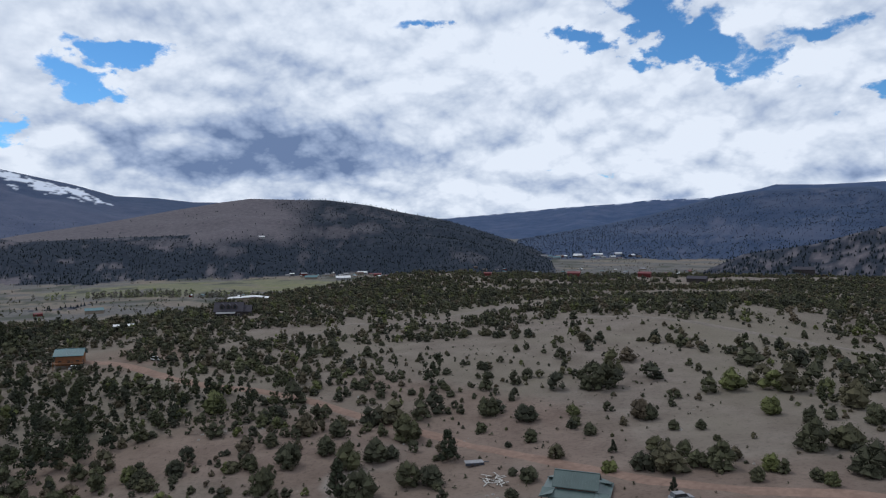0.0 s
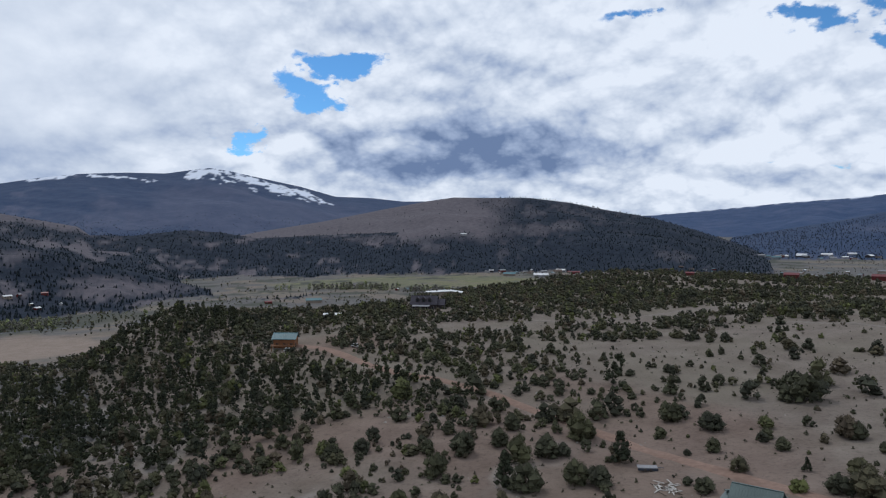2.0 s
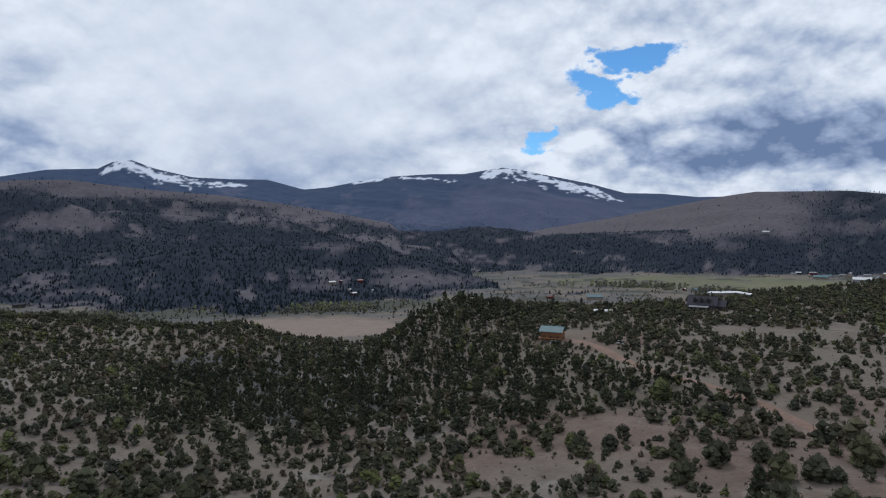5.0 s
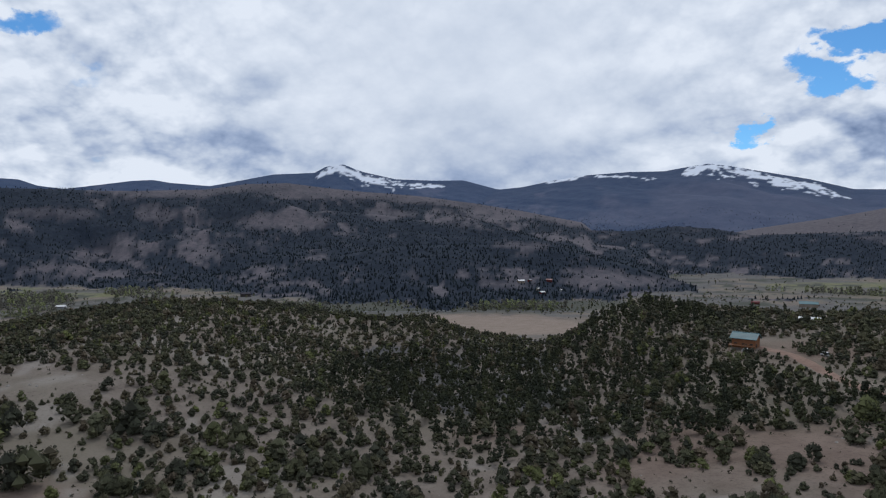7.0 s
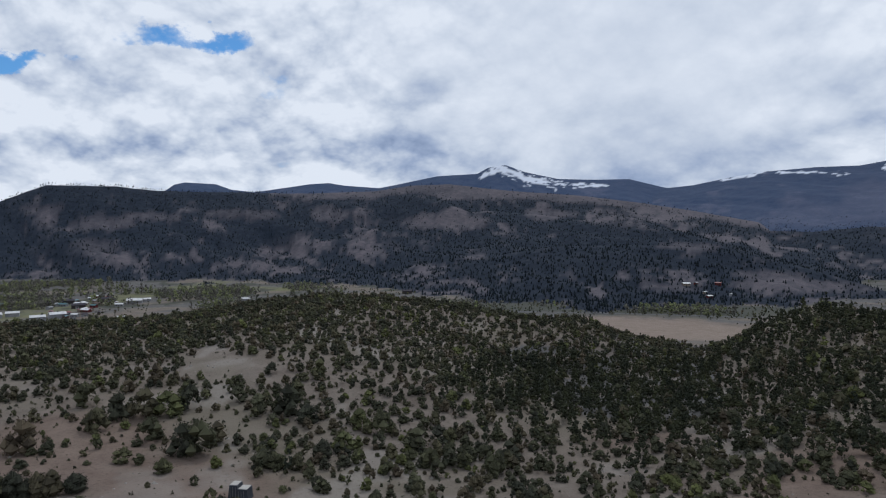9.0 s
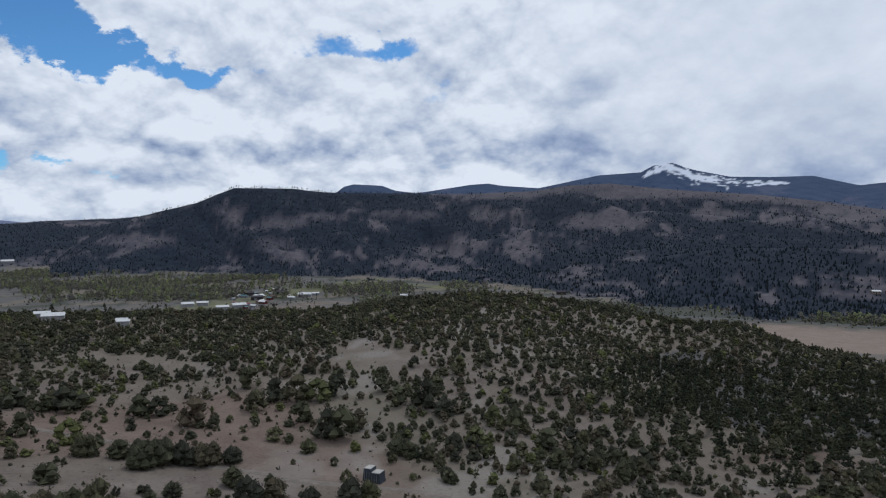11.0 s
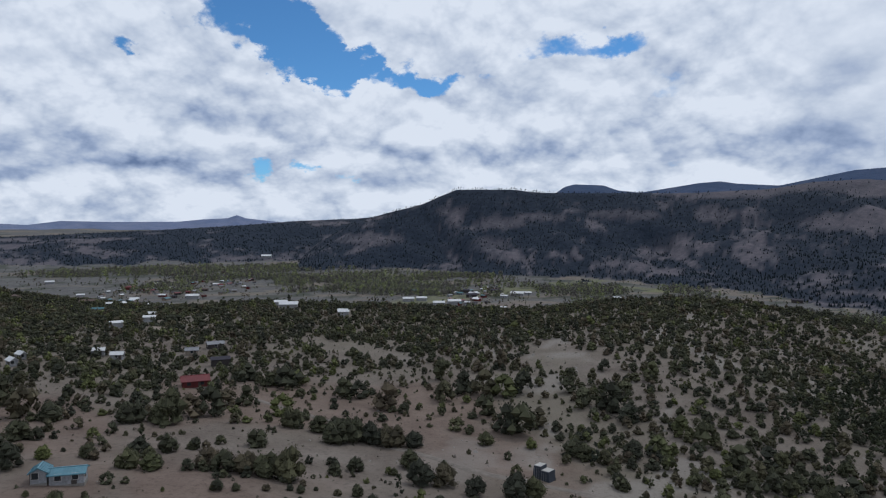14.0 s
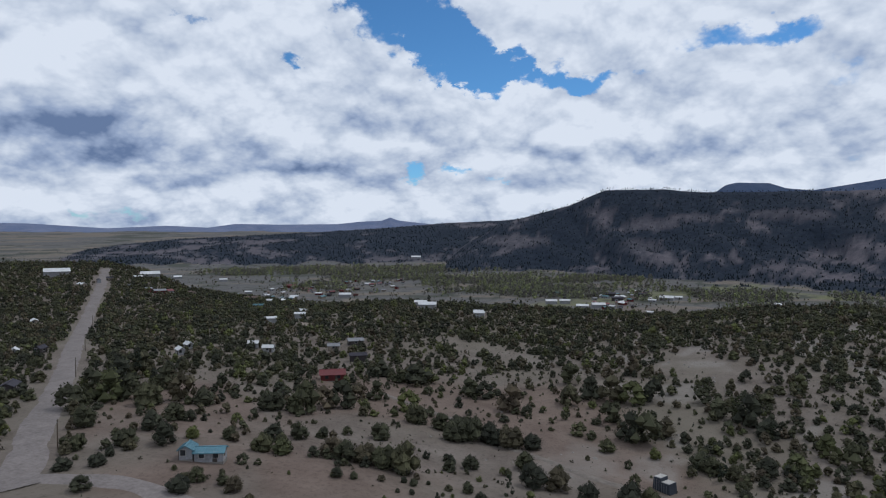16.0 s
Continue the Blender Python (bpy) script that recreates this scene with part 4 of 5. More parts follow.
def plant_bench():
    rng = np.random.default_rng(7)
    fixed, fixed_pine = [], []
    for group in (TREES_HOUSE, TREES_RISE, TREES_SLOPE, TREES_TRACK, TREES_FLAT, TREES_HOLLOW, TREES_ROAD):
        fixed += group
        fixed_pine += [False] * len(group)
    fixed += TREES_PINE
    fixed_pine += [True] * len(TREES_PINE)
    fixed = np.array(fixed, float)
    xs, ys = scatter(3.9, (-820, 520, -760, 860), rng)
    r, az = polar(xs, ys)
    keep = (r > 105) & (r < 980) & (az > -40) & (az < 153)
    xs, ys = xs[keep], ys[keep]
    z, which, up = land(xs, ys)
    p = bench_density(xs, ys) * smooth(-37, -26, z) * np.where(which < 0, 1, 0)
    keep = rng.random(len(xs)) < p
    xs, ys = xs[keep], ys[keep]
    canyon = in_patches(xs, ys, PINES)
    open_ground = in_patches(xs, ys, SPARSE)
    size = (1.1 + 3.6 * rng.random(len(xs)) ** 1.6) * (0.85 + 0.3 * fbm(xs / 30, ys / 30, 2, 5)) * (1 - 0.28 * open_ground) * (1 + 0.22 * canyon)
    pine = rng.random(len(xs)) < 0.03 + 0.6 * canyon
    xs, ys = np.concatenate([fixed[:, 0], xs]), np.concatenate([fixed[:, 1], ys])
    size, pine = np.concatenate([fixed[:, 2], size]), np.concatenate([np.array(fixed_pine), pine])
    free = np.ones(len(xs), bool)
    for hx, hy, hr in HOUSE_SPOTS:
        free &= np.hypot(xs - hx, ys - hy) > hr + size * 0.4
    xs, ys, size, pine = xs[free], ys[free], size[free], pine[free]
    n_fixed = int(free[:len(fixed)].sum())
    z = land(xs, ys)[0]
    r, az = polar(xs, ys)
    rank = r.copy()
    rank[:n_fixed] -= 60
    order = np.argsort(rank)
    near, rest = order[:299], order[299:]
    crowns, pines = [], []
    for k in range(8):
        V, F = leaf_crown(rng, 1.0, 0.66 + 0.22 * rng.random(), 34, 44, 0.048)
        crowns.append((mesh_of("crown", V, F, JUNIPER), trunk_shape(rng, 0.6, 0.05)))
    for k in range(5):
        V, F = leaf_crown(rng, 0.78, 1.25, 40, 34, 0.048, cone=1.0)
        pines.append((mesh_of("crown", V, F, PINE), trunk_shape(rng, 1.2, 0.045)))
    for i in near:
        kind = pines if pine[i] else crowns
        crown, trunk = kind[int(rng.integers(0, len(kind)))]
        s = size[i] * 0.92
        tall = s * (0.85 + 0.35 * rng.random())
        if pine[i]:
            text = "tall dark green pinyon pine on dry ground"
        elif size[i] < 3.2:
            text = "small rounded juniper bush on bare tan earth"
        elif size[i] > 6.0:
            text = "broad spreading olive-green juniper on dry earth"
        else:
            text = "rounded olive-green juniper on bare tan ground"
        t = tagged(new("pinyon_tree" if pine[i] else "juniper_tree"), text, "tree", "trees on the bench")
        t.matrix_world = Matrix.LocRotScale((xs[i], ys[i], z[i] - 0.05), Euler((0, 0, rng.random() * 6.283)), (s, s, tall))
        for nm, me in (("trunk", trunk), ("crown", crown)):
            new(nm, me).parent = t
    far = r > 300
    low = [leaf_crown(rng, 1.0, 0.8, 9, 8, 0.13) for k in range(6)]
    mid = [leaf_crown(rng, 1.0, 0.80, 18, 18, 0.075) for k in range(6)]
    lowp = [leaf_crown(rng, 0.7, 1.4, 15, 9, 0.10, cone=1.0) for k in range(5)]
    m = np.zeros(len(xs), bool)
    m[rest] = True
    for sel, name, label, shapes, mat, k in ((m & ~pine & ~far, "juniper_woodland", "olive-green junipers scattered over the bench", mid, JUNIPER, 1.0), (m & ~pine & far, "distant_juniper_woodland", "dense dark green juniper woodland on the bench", low, JUNIPER, 1.25), (m & pine, "pine_woodland", "dark green pinyons and pines along the canyon", lowp, PINE, 1.3)):
        plant_stuff(name, label, xs[sel], ys[sel], z[sel] - 0.1, size[sel] * k, shapes, mat, rng)
    # low sage and dead brush between the trees
    xs, ys = scatter(3.0, (-420, 260, -260, 420), rng)
    r, az = polar(xs, ys)
    keep = (r > 105) & (r < 330) & (az > -40) & (az < 153) & (rng.random(len(xs)) < 0.10 + 0.25 * smooth(0.5, 0.65, fbm(xs / 20, ys / 20, 3, 88)))
    for road, wide in ROADS:
        keep &= line_near(xs, ys, road) > wide * 0.6
    xs, ys = xs[keep], ys[keep]
    lump = []
    for k in range(5):
        V = np.array([(1, 0, 0), (0, 1, 0), (-1, 0, 0), (0, -1, 0), (0, 0, 0.8), (0, 0, -0.6)], float) * (0.6 + 0.6 * rng.random((6, 1)))
        lump.append((V, np.array([(0, 1, 4), (1, 2, 4), (2, 3, 4), (3, 0, 4), (1, 0, 5), (2, 1, 5), (3, 2, 5), (0, 3, 5)])))
    bx, by = scatter(3.2, (-420, 160, -120, 330), rng)
    br, ba = polar(bx, by)
    stony = (br > 105) & (br < 360) & (ba > -40) & (ba < 153) & (rng.random(len(bx)) < 0.02 + 0.3 * in_patches(bx, by, ROCKY) * smooth(0.52, 0.66, fbm(bx / 22, by / 22, 4, 77)))
    bx, by = bx[stony], by[stony]
    plant_stuff("loose_rocks", "pale loose rocks scattered over the dry slope", bx, by, land(bx, by)[0], 0.2 + 0.7 * rng.random(len(bx)) ** 3, lump, ROCK, rng, "rocks")
    bush = [leaf_crown(rng, 1.0, 0.7, 4, 7, 0.22) for k in range(4)]
    plant_stuff("sagebrush", "low grey-brown sagebrush and dry tufts on bare earth", xs, ys, land(xs, ys)[0] - 0.05, 0.35 + 0.9 * rng.random(len(xs)) ** 2, bush, SAGE, rng, "shrubs")


def plant_valley():
    rng = np.random.default_rng(8)
    xs, ys = scatter(7.0, (-1500, 300, -1000, 1500), rng)
    z, which, up = land(xs, ys)
    r, az = polar(xs, ys)
    p = np.where(which < 0, 1, 0) * in_patches(xs, ys, GROVES) * smooth(0.41, 0.54, fbm(xs / 60, ys / 60, 4, 15)) * smooth(-22, -32, z)
    keep = rng.random(len(xs)) < p
    shape = [leaf_crown(rng, 0.8, 1.1, 7, 8, 0.16, base=0.0) for k in range(6)]
    plant_stuff("cottonwood_grove", "pale green and bare grey cottonwoods on the valley floor", xs[keep], ys[keep], z[keep], 5.0 + 4 * rng.random(keep.sum()), shape, COTTON, rng)


def plant_far():
    rng = np.random.default_rng(9)
    a = -38 + 188 * rng.random(210000)
    r = 700 + 2500 * rng.random(210000) ** 1.3
    xs, ys = CX - r * np.sin(np.radians(a)), CY + r * np.cos(np.radians(a))
    z, which, up = land(xs, ys)
    share = woods_share(xs, ys, z, which, up)
    keep = (which >= 0) & (rng.random(len(xs)) < share * 0.55 + 0.02)
    xs, ys, z, r = xs[keep], ys[keep], z[keep], r[keep]
    shapes = []
    for k in range(4):
        n = 5
        ang = np.arange(n) / n * 6.283 + rng.random(n) * 0.5
        V = np.concatenate([np.stack([0.3 * np.cos(ang), 0.3 * np.sin(ang), 0.02 + 0.12 * rng.random(n)], -1), [[0.03, 0, 1.0]]])
        F = np.array([(i, (i + 1) % n, n) for i in range(n)])
        shapes.append((V, F))
    plant_stuff("conifer_forest", "dark conifers covering the far slopes, haze blue in their colour", xs, ys, z - 0.3, 2.6 + 3.0 * rng.random(len(xs)), shapes, FARWOOD, rng)


def plant_scrub():
    rng = np.random.default_rng(10)
    a = -38 + 188 * rng.random(60000)
    r = 560 + 1900 * rng.random(60000) ** 1.5
    xs, ys = CX - r * np.sin(np.radians(a)), CY + r * np.cos(np.radians(a))
    z, which, up = land(xs, ys)
    keep = (which < 0) & (z < -8) & (rng.random(len(xs)) < 0.05 + 0.5 * smooth(0.50, 0.62, fbm(a * 0.6, np.log(r) * 18.0, 4, 35)) + 0.5 * in_patches(xs, ys, WILLOWS))
    keep &= (in_patches(xs, ys, FIELDS) < 0.3) & (in_patches(xs, ys, MEADOWS) < 0.5)
    shape = [leaf_crown(rng, 1.0, 0.8, 2, 5, 0.3) for k in range(5)]
    plant_stuff("valley_scrub", "dark junipers and scrub dotted over the valley floor", xs[keep], ys[keep], z[keep], 2.2 + 3.0 * rng.random(keep.sum()), shape, JUNIPER, rng)


plant_bench()
plant_valley()
plant_scrub()
plant_far()


# Roads: ribbons of packed earth that follow the land.
def road_ribbon(name, pts, wide, mat, label):
    P = [Vector((*p, 0)) for p in pts]
    line = []
    for k in range(len(P) - 1):
        p0, p1, p2, p3 = P[max(k - 1, 0)], P[k], P[k + 1], P[min(k + 2, len(P) - 1)]
        n = max(2, int((p2 - p1).length / 1.6))
        for j in range(n):
            t = j / n
            line.append(0.5 * ((2 * p1) + (p2 - p0) * t + (2 * p0 - 5 * p1 + 4 * p2 - p3) * t * t + (3 * p1 - p0 - 3 * p2 + p3) * t ** 3))
    line.append(P[-1])
    c = np.array([(p.x, p.y) for p in line])
    d = np.gradient(c, axis=0)
    d /= np.linalg.norm(d, axis=1)[:, None] + 1e-9
    side = np.stack([-d[:, 1], d[:, 0]], -1)
    across = np.linspace(-1, 1, 7)
    ragged = 1 + 0.35 * (fbm(np.arange(len(c)) / 4.0, np.zeros(len(c)), 3, 9) - 0.5)
    V = c[:, None] + side[:, None] * (across[None, :, None] * (wide / 2) * ragged[:, None, None])
    z = land(V[..., 0], V[..., 1])[0] + 0.22 - 0.35 * np.abs(across[None]) ** 4 - 0.05 * np.exp(-((np.abs(across[None]) - 0.45) / 0.15) ** 2)
    V = np.concatenate([V, z[..., None]], -1)
    n, w = V.shape[:2]
    i = np.arange(n * w).reshape(n, w)
    F = np.stack([i[:-1, :-1], i[:-1, 1:], i[1:, 1:], i[1:, :-1]], -1).reshape(-1, 4)
    tagged(new(name, mesh_of(name, V.reshape(-1, 3), F, mat, smooth_faces=True)), label, "road", kind="structure")


RED_DIRT = surface("red_dirt", (0.215, 0.145, 0.115), 0.95, 0.1, grain=0.8, spread=0.2)
TAN_DIRT = surface("tan_dirt", (0.175, 0.152, 0.132), 0.95, 0.1, grain=0.8, spread=0.2)
GREY_DIRT = surface("grey_gravel", (0.205, 0.180, 0.170), 0.95, 0.1, grain=1.2, spread=0.2)
ASPHALT = surface("asphalt", (0.10, 0.10, 0.105), 0.9, 0.2, grain=1.0)
for (pts, wide), mat, label in zip(ROADS, (RED_DIRT, TAN_DIRT, TAN_DIRT, GREY_DIRT, GREY_DIRT, ASPHALT, TAN_DIRT), (
        "rutted reddish dirt road across the bench", "pale tan dirt track among the junipers", "pale tan dirt road over the rise", "straight grey gravel road between the woods", "curved gravel turn-off", "grey highway along the valley field", "faint tyre track over bare earth")):
    road_ribbon("road", pts, wide, mat, label)


# Buildings.
def part(name, bm, mat, parent, label=""):
    me = bpy.data.meshes.new(name)
    bmesh.ops.recalc_face_normals(bm, faces=bm.faces)
    bm.to_mesh(me)
    bm.free()
    me.materials.append(mat)
    ob = new(name, me)
    ob.parent = parent
    if label:
        ob["label"] = label
    return ob


def box(x0, x1, y0, y1, z0, z1, bevel=0.0):
    bm = bmesh.new()
    bmesh.ops.create_cube(bm, size=1.0, matrix=Matrix.Translation(((x0 + x1) / 2, (y0 + y1) / 2, (z0 + z1) / 2)) @ Matrix.Diagonal((x1 - x0, y1 - y0, z1 - z0, 1)))
    if bevel:
        bmesh.ops.bevel(bm, geom=bm.edges[:], offset=bevel, segments=1, affect="EDGES")
    return bm


def prism(profile, axis, a, b):
    """A solid of one outline, drawn from a to b along x or y."""
    bm = bmesh.new()
    rows = []
    for s in (a, b):
        rows.append([bm.verts.new((s, p, q) if axis == "x" else (p, s, q)) for p, q in profile])
    n = len(profile)
    bm.faces.new(rows[0])
    bm.faces.new(rows[1][::-1])
    for i in range(n):
        bm.faces.new((rows[0][i], rows[0][(i + 1) % n], rows[1][(i + 1) % n], rows[1][i]))
    return bm


def slope_slab(x0, x1, y0, z0, y1, z1, thick=0.18):
    return prism([(y0, z0), (y1, z1), (y1, z1 + thick), (y0, z0 + thick)], "x", x0, x1)


def seams(roof, x0, x1, y0, z0, y1, z1, mat, step):
    """Raised seams of a metal roof."""
    n = max(2, int((x1 - x0) / step))
    for k in range(n + 1):
        x = x0 + (x1 - x0) * k / n
        part("seam", prism([(y0, z0 + 0.18), (y1, z1 + 0.18), (y1, z1 + 0.25), (y0, z0 + 0.25)], "x", x - 0.03, x + 0.03), mat, roof)


GLASS, _nt, _b = shader("window_glass", 0.08, 0.6)
_b.inputs["Base Color"].default_value = (0.02, 0.025, 0.03, 1)
TRIM = surface("painted_trim", (0.42, 0.40, 0.37), 0.6, grain=4)
DARK_TRIM = surface("dark_trim", (0.06, 0.05, 0.045), 0.7, grain=4)
STONE = surface("foundation", (0.22, 0.20, 0.18), 0.9, grain=3)
ORANGE_LOG = surface("orange_log", (0.20, 0.088, 0.04), 0.75, grain=5)
RED_WOOD = surface("red_brown_boards", (0.15, 0.055, 0.040), 0.8, grain=5)
BARN_RED = surface("red_boards", (0.11, 0.022, 0.022), 0.8, grain=5)
DARK_WOOD = surface("dark_boards", (0.050, 0.042, 0.042), 0.8, grain=5)
TAN_WALL = surface("tan_stucco", (0.26, 0.215, 0.175), 0.9, grain=3)
PALE_WALL = surface("pale_siding", (0.27, 0.27, 0.28), 0.8, grain=3)
GREEN_ROOF = surface("green_metal_roof", (0.072, 0.105, 0.100), 0.45, 0.4, grain=1.5, spread=0.12)
TEAL_ROOF = surface("teal_metal_roof", (0.045, 0.125, 0.145), 0.45, 0.4, grain=1.5, spread=0.12)
BLUE_ROOF = surface("blue_metal_roof", (0.10, 0.22, 0.27), 0.5, 0.4, grain=1.5, spread=0.12)
RED_ROOF = surface("red_metal_roof", (0.15, 0.028, 0.030), 0.5, 0.4, grain=1.5, spread=0.15)
DARK_ROOF = surface("dark_shingle_roof", (0.048, 0.044, 0.055), 0.85, grain=4)
WHITE_ROOF = surface("white_metal_roof", (0.62, 0.62, 0.62), 0.5, 0.4, grain=1.0, spread=0.08)
GREY_ROOF = surface("grey_roof", (0.24, 0.24, 0.25), 0.7, grain=2)
BROWN_ROOF = surface("brown_roof", (0.12, 0.085, 0.07), 0.8, grain=3)
STEEL = surface("weathered_steel", (0.045, 0.055, 0.075), 0.5, 0.5, 0.3, grain=3)


def window_on(parent, x, y, z, w, h, axis, out, trim):
    """A framed window on the wall at y (axis y) or x (axis x), facing out (+1 or -1)."""
    if axis == "y":
        f = part("window", box(x - w / 2 - 0.1, x + w / 2 + 0.1, y - 0.06, y + 0.06, z - 0.1, z + h + 0.1, 0.02), trim, parent)
        part("pane", box(x - w / 2, x + w / 2, y + out * 0.03 - 0.05, y + out * 0.03 + 0.05, z, z + h), GLASS, f, "dark window glass")
    else:
        f = part("window", box(x - 0.06, x + 0.06, y - w / 2 - 0.1, y + w / 2 + 0.1, z - 0.1, z + h + 0.1, 0.02), trim, parent)
        part("pane", box(x + out * 0.03 - 0.05, x + out * 0.03 + 0.05, y - w / 2, y + w / 2, z, z + h), GLASS, f, "dark window glass")


def house(name, label, category, x, y, turn, l, w, h, rise, wall, roof, over=0.5, trim=TRIM, windows=3, seam=0.0, chimney=False, lift=0.0, group=""):
    """A gabled house; its ridge runs along its own x."""
    t = tagged(new(name), label, category, group)
    c, s = math.cos(radians(turn)), math.sin(radians(turn))
    corners = [(x + a * c - b * s, y + a * s + b * c) for a in (-l / 2, l / 2) for b in (-w / 2, w / 2)]
    zs = [ground(*p) for p in corners] + [ground(x, y)]
    z = sum(zs) / len(zs) + 0.2 + lift
    t.matrix_world = pose(x, y, z, 0, 0, turn)
    part("foundation", box(-l / 2 - 0.08, l / 2 + 0.08, -w / 2 - 0.08, w / 2 + 0.08, min(zs) - z - 0.4, 0.12), STONE, t)
    part("wall", prism([(-w / 2, 0.1), (w / 2, 0.1), (w / 2, h), (0, h + rise), (-w / 2, h)], "x", -l / 2, l / 2), wall, t)
    k = rise / (w / 2)
    for sgn in (-1, 1):
        y0, z0 = sgn * (w / 2 + over), h - over * k + 0.02
        p = part("roof_panel", slope_slab(-l / 2 - over, l / 2 + over, y0, z0, 0, h + rise + 0.02), roof, t)
        if seam:
            seams(p, -l / 2 - over, l / 2 + over, y0, z0, 0, h + rise + 0.02, roof, seam)
    part("ridge_cap", box(-l / 2 - over, l / 2 + over, -0.16, 0.16, h + rise + 0.12, h + rise + 0.27), roof, t)
    for sgn in (-1, 1):
        for i in range(windows):
            window_on(t, -l / 2 + l * (i + 0.5) / windows, sgn * (w / 2 + 0.02), 1.0, 1.1, 1.2, "y", sgn, trim)
        if windows:
            window_on(t, sgn * (l / 2 + 0.02), -w * 0.2, 1.0, 1.1, 1.2, "x", sgn, trim)
    if windows:
        d = part("door", box(0.8, 1.8, -w / 2 - 0.06, -w / 2 + 0.04, 0.1, 2.15, 0.02), DARK_TRIM, t)
        part("handle", box(0.9, 1.0, -w / 2 - 0.12, -w / 2 - 0.05, 1.05, 1.15), STEEL, d)
    if chimney:
        part("chimney", box(l * 0.2, l * 0.2 + 0.8, 0.3, 1.1, h, h + rise + 1.1, 0.03), STONE, t)
    return t


def near_house():
    t = house("ranch_house", "red-brown wooden house with a green metal roof and wrap-around porch", "house", 26.2, 134.6, -19, 7.8, 5.6, 3.6, 1.9, RED_WOOD, GREEN_ROOF, 0.5, DARK_TRIM, 2, seam=0.5, lift=-0.9)
    # the low porch roof round three sides
    for name, bm in (("porch_roof", slope_slab(-6.4, 6.4, -5.6, 2.0, -2.85, 2.8)), ("porch_roof", slope_slab(-6.4, 6.4, 5.6, 2.0, 2.85, 2.8))):
        part(name, bm, GREEN_ROOF, t)
    for sgn in (-1, 1):
        part("porch_roof", prism([(sgn * 6.6, 1.95), (sgn * 3.95, 2.8), (sgn * 3.95, 2.96), (sgn * 6.6, 2.13)], "y", -5.6, 5.6), GREEN_ROOF, t)
    for px in (-6.1, -3.0, 0.0, 3.0, 6.1):
        for py in (-5.4, 5.4):
            part("porch_post", box(px - 0.08, px + 0.08, py - 0.08, py + 0.08, -0.6, 2.2), RED_WOOD, t)
    part("porch_floor", box(-6.3, 6.3, -5.5, 5.5, -0.5, 0.08), DARK_WOOD, t)


def cabin():
    t = house("log_cabin", "orange log cabin with a teal metal roof among pines", "house", -156, 288, 14, 10.0, 6.0, 4.6, 2.0, ORANGE_LOG, TEAL_ROOF, 0.8, DARK_TRIM, 3, seam=0.6)
    part("deck", box(-5.5, 5.5, -5.6, -3.0, 1.2, 1.4), ORANGE_LOG, t)
    for px in (-5.3, -2.6, 0, 2.6, 5.3):
        part("deck_post", box(px - 0.1, px + 0.1, -5.5, -5.3, -1.2, 2.3), ORANGE_LOG, t)
    part("deck_rail", box(-5.4, 5.4, -5.5, -5.35, 2.1, 2.25), ORANGE_LOG, t)
    part("gable_trim", box(-5.15, -5.05, -0.15, 0.15, 4.6, 6.5), ORANGE_LOG, t)


def dormer_house():
    t = house("dormer_house", "large dark wooden house with three dormers in a dark roof", "house", -122, 394, 8, 15.0, 9.5, 4.0, 4.2, DARK_WOOD, DARK_ROOF, 0.7, TRIM, 4, chimney=True)
    for px in (-3.6, 0.0, 3.6):
        d = part("dormer", prism([(px - 1.1, 4.6), (px + 1.1, 4.6), (px + 1.1, 6.6), (px, 7.7), (px - 1.1, 6.6)], "y", -4.1, -0.8), DARK_WOOD, t)
        part("dormer_roof", prism([(px - 1.35, 6.45), (px, 7.85), (px + 1.35, 6.45), (px + 1.35, 6.6), (px, 8.05), (px - 1.35, 6.6)], "y", -4.3, -0.6), DARK_ROOF, d)
        part("pane", box(px - 0.6, px + 0.6, -4.16, -4.08, 5.2, 6.5), GLASS, d)
    part("porch_roof", slope_slab(-6.5, 4.0, -7.6, 2.6, -4.8, 3.4), GREY_ROOF, t, "lighter grey porch roof")
    wing = part("wing", prism([(-3.4, 0.1), (3.4, 0.1), (3.4, 3.6), (0, 6.4), (-3.4, 3.6)], "x", 7.5, 12.0), DARK_WOOD, t)
    for sgn in (-1, 1):
        part("roof_panel", slope_slab(7.4, 12.6, sgn * 4.0, 3.1, 0, 6.4), DARK_ROOF, wing)


def modern_house():
    t = tagged(new("modern_house"), "low tan house with two white slanted metal roofs", "house")
    z = ground(-135, 480) - 0.4
    t.matrix_world = pose(-135, 480, z, 0, 0, 12)
    for nm, x0, x1, h0, h1, y0, y1 in (("main_block", -13, 3.5, 3.4, 4.4, -5, 5), ("garage_block", 4.4, 12.5, 4.6, 3.2, -4.5, 4.5)):
        b = part(nm, prism([(x0, -1.0), (x1, -1.0), (x1, h1), (x0, h0)], "y", y0, y1), TAN_WALL, t)
        part("roof", prism([(x0 - 0.9, h0 + 0.0), (x1 + 0.9, h1), (x1 + 0.9, h1 + 0.3), (x0 - 0.9, h0 + 0.3)], "y", y0 - 1.0, y1 + 1.0), WHITE_ROOF, b, "white metal roof")
        for k in range(3):
            window_on(b, x0 + (x1 - x0) * (k + 0.5) / 3, y0 - 0.02, 1.0, 1.6, 1.4, "y", -1, DARK_TRIM)
    part("flue", box(-6, -5.2, 0, 0.8, 3.6, 6.0), DARK_TRIM, t)


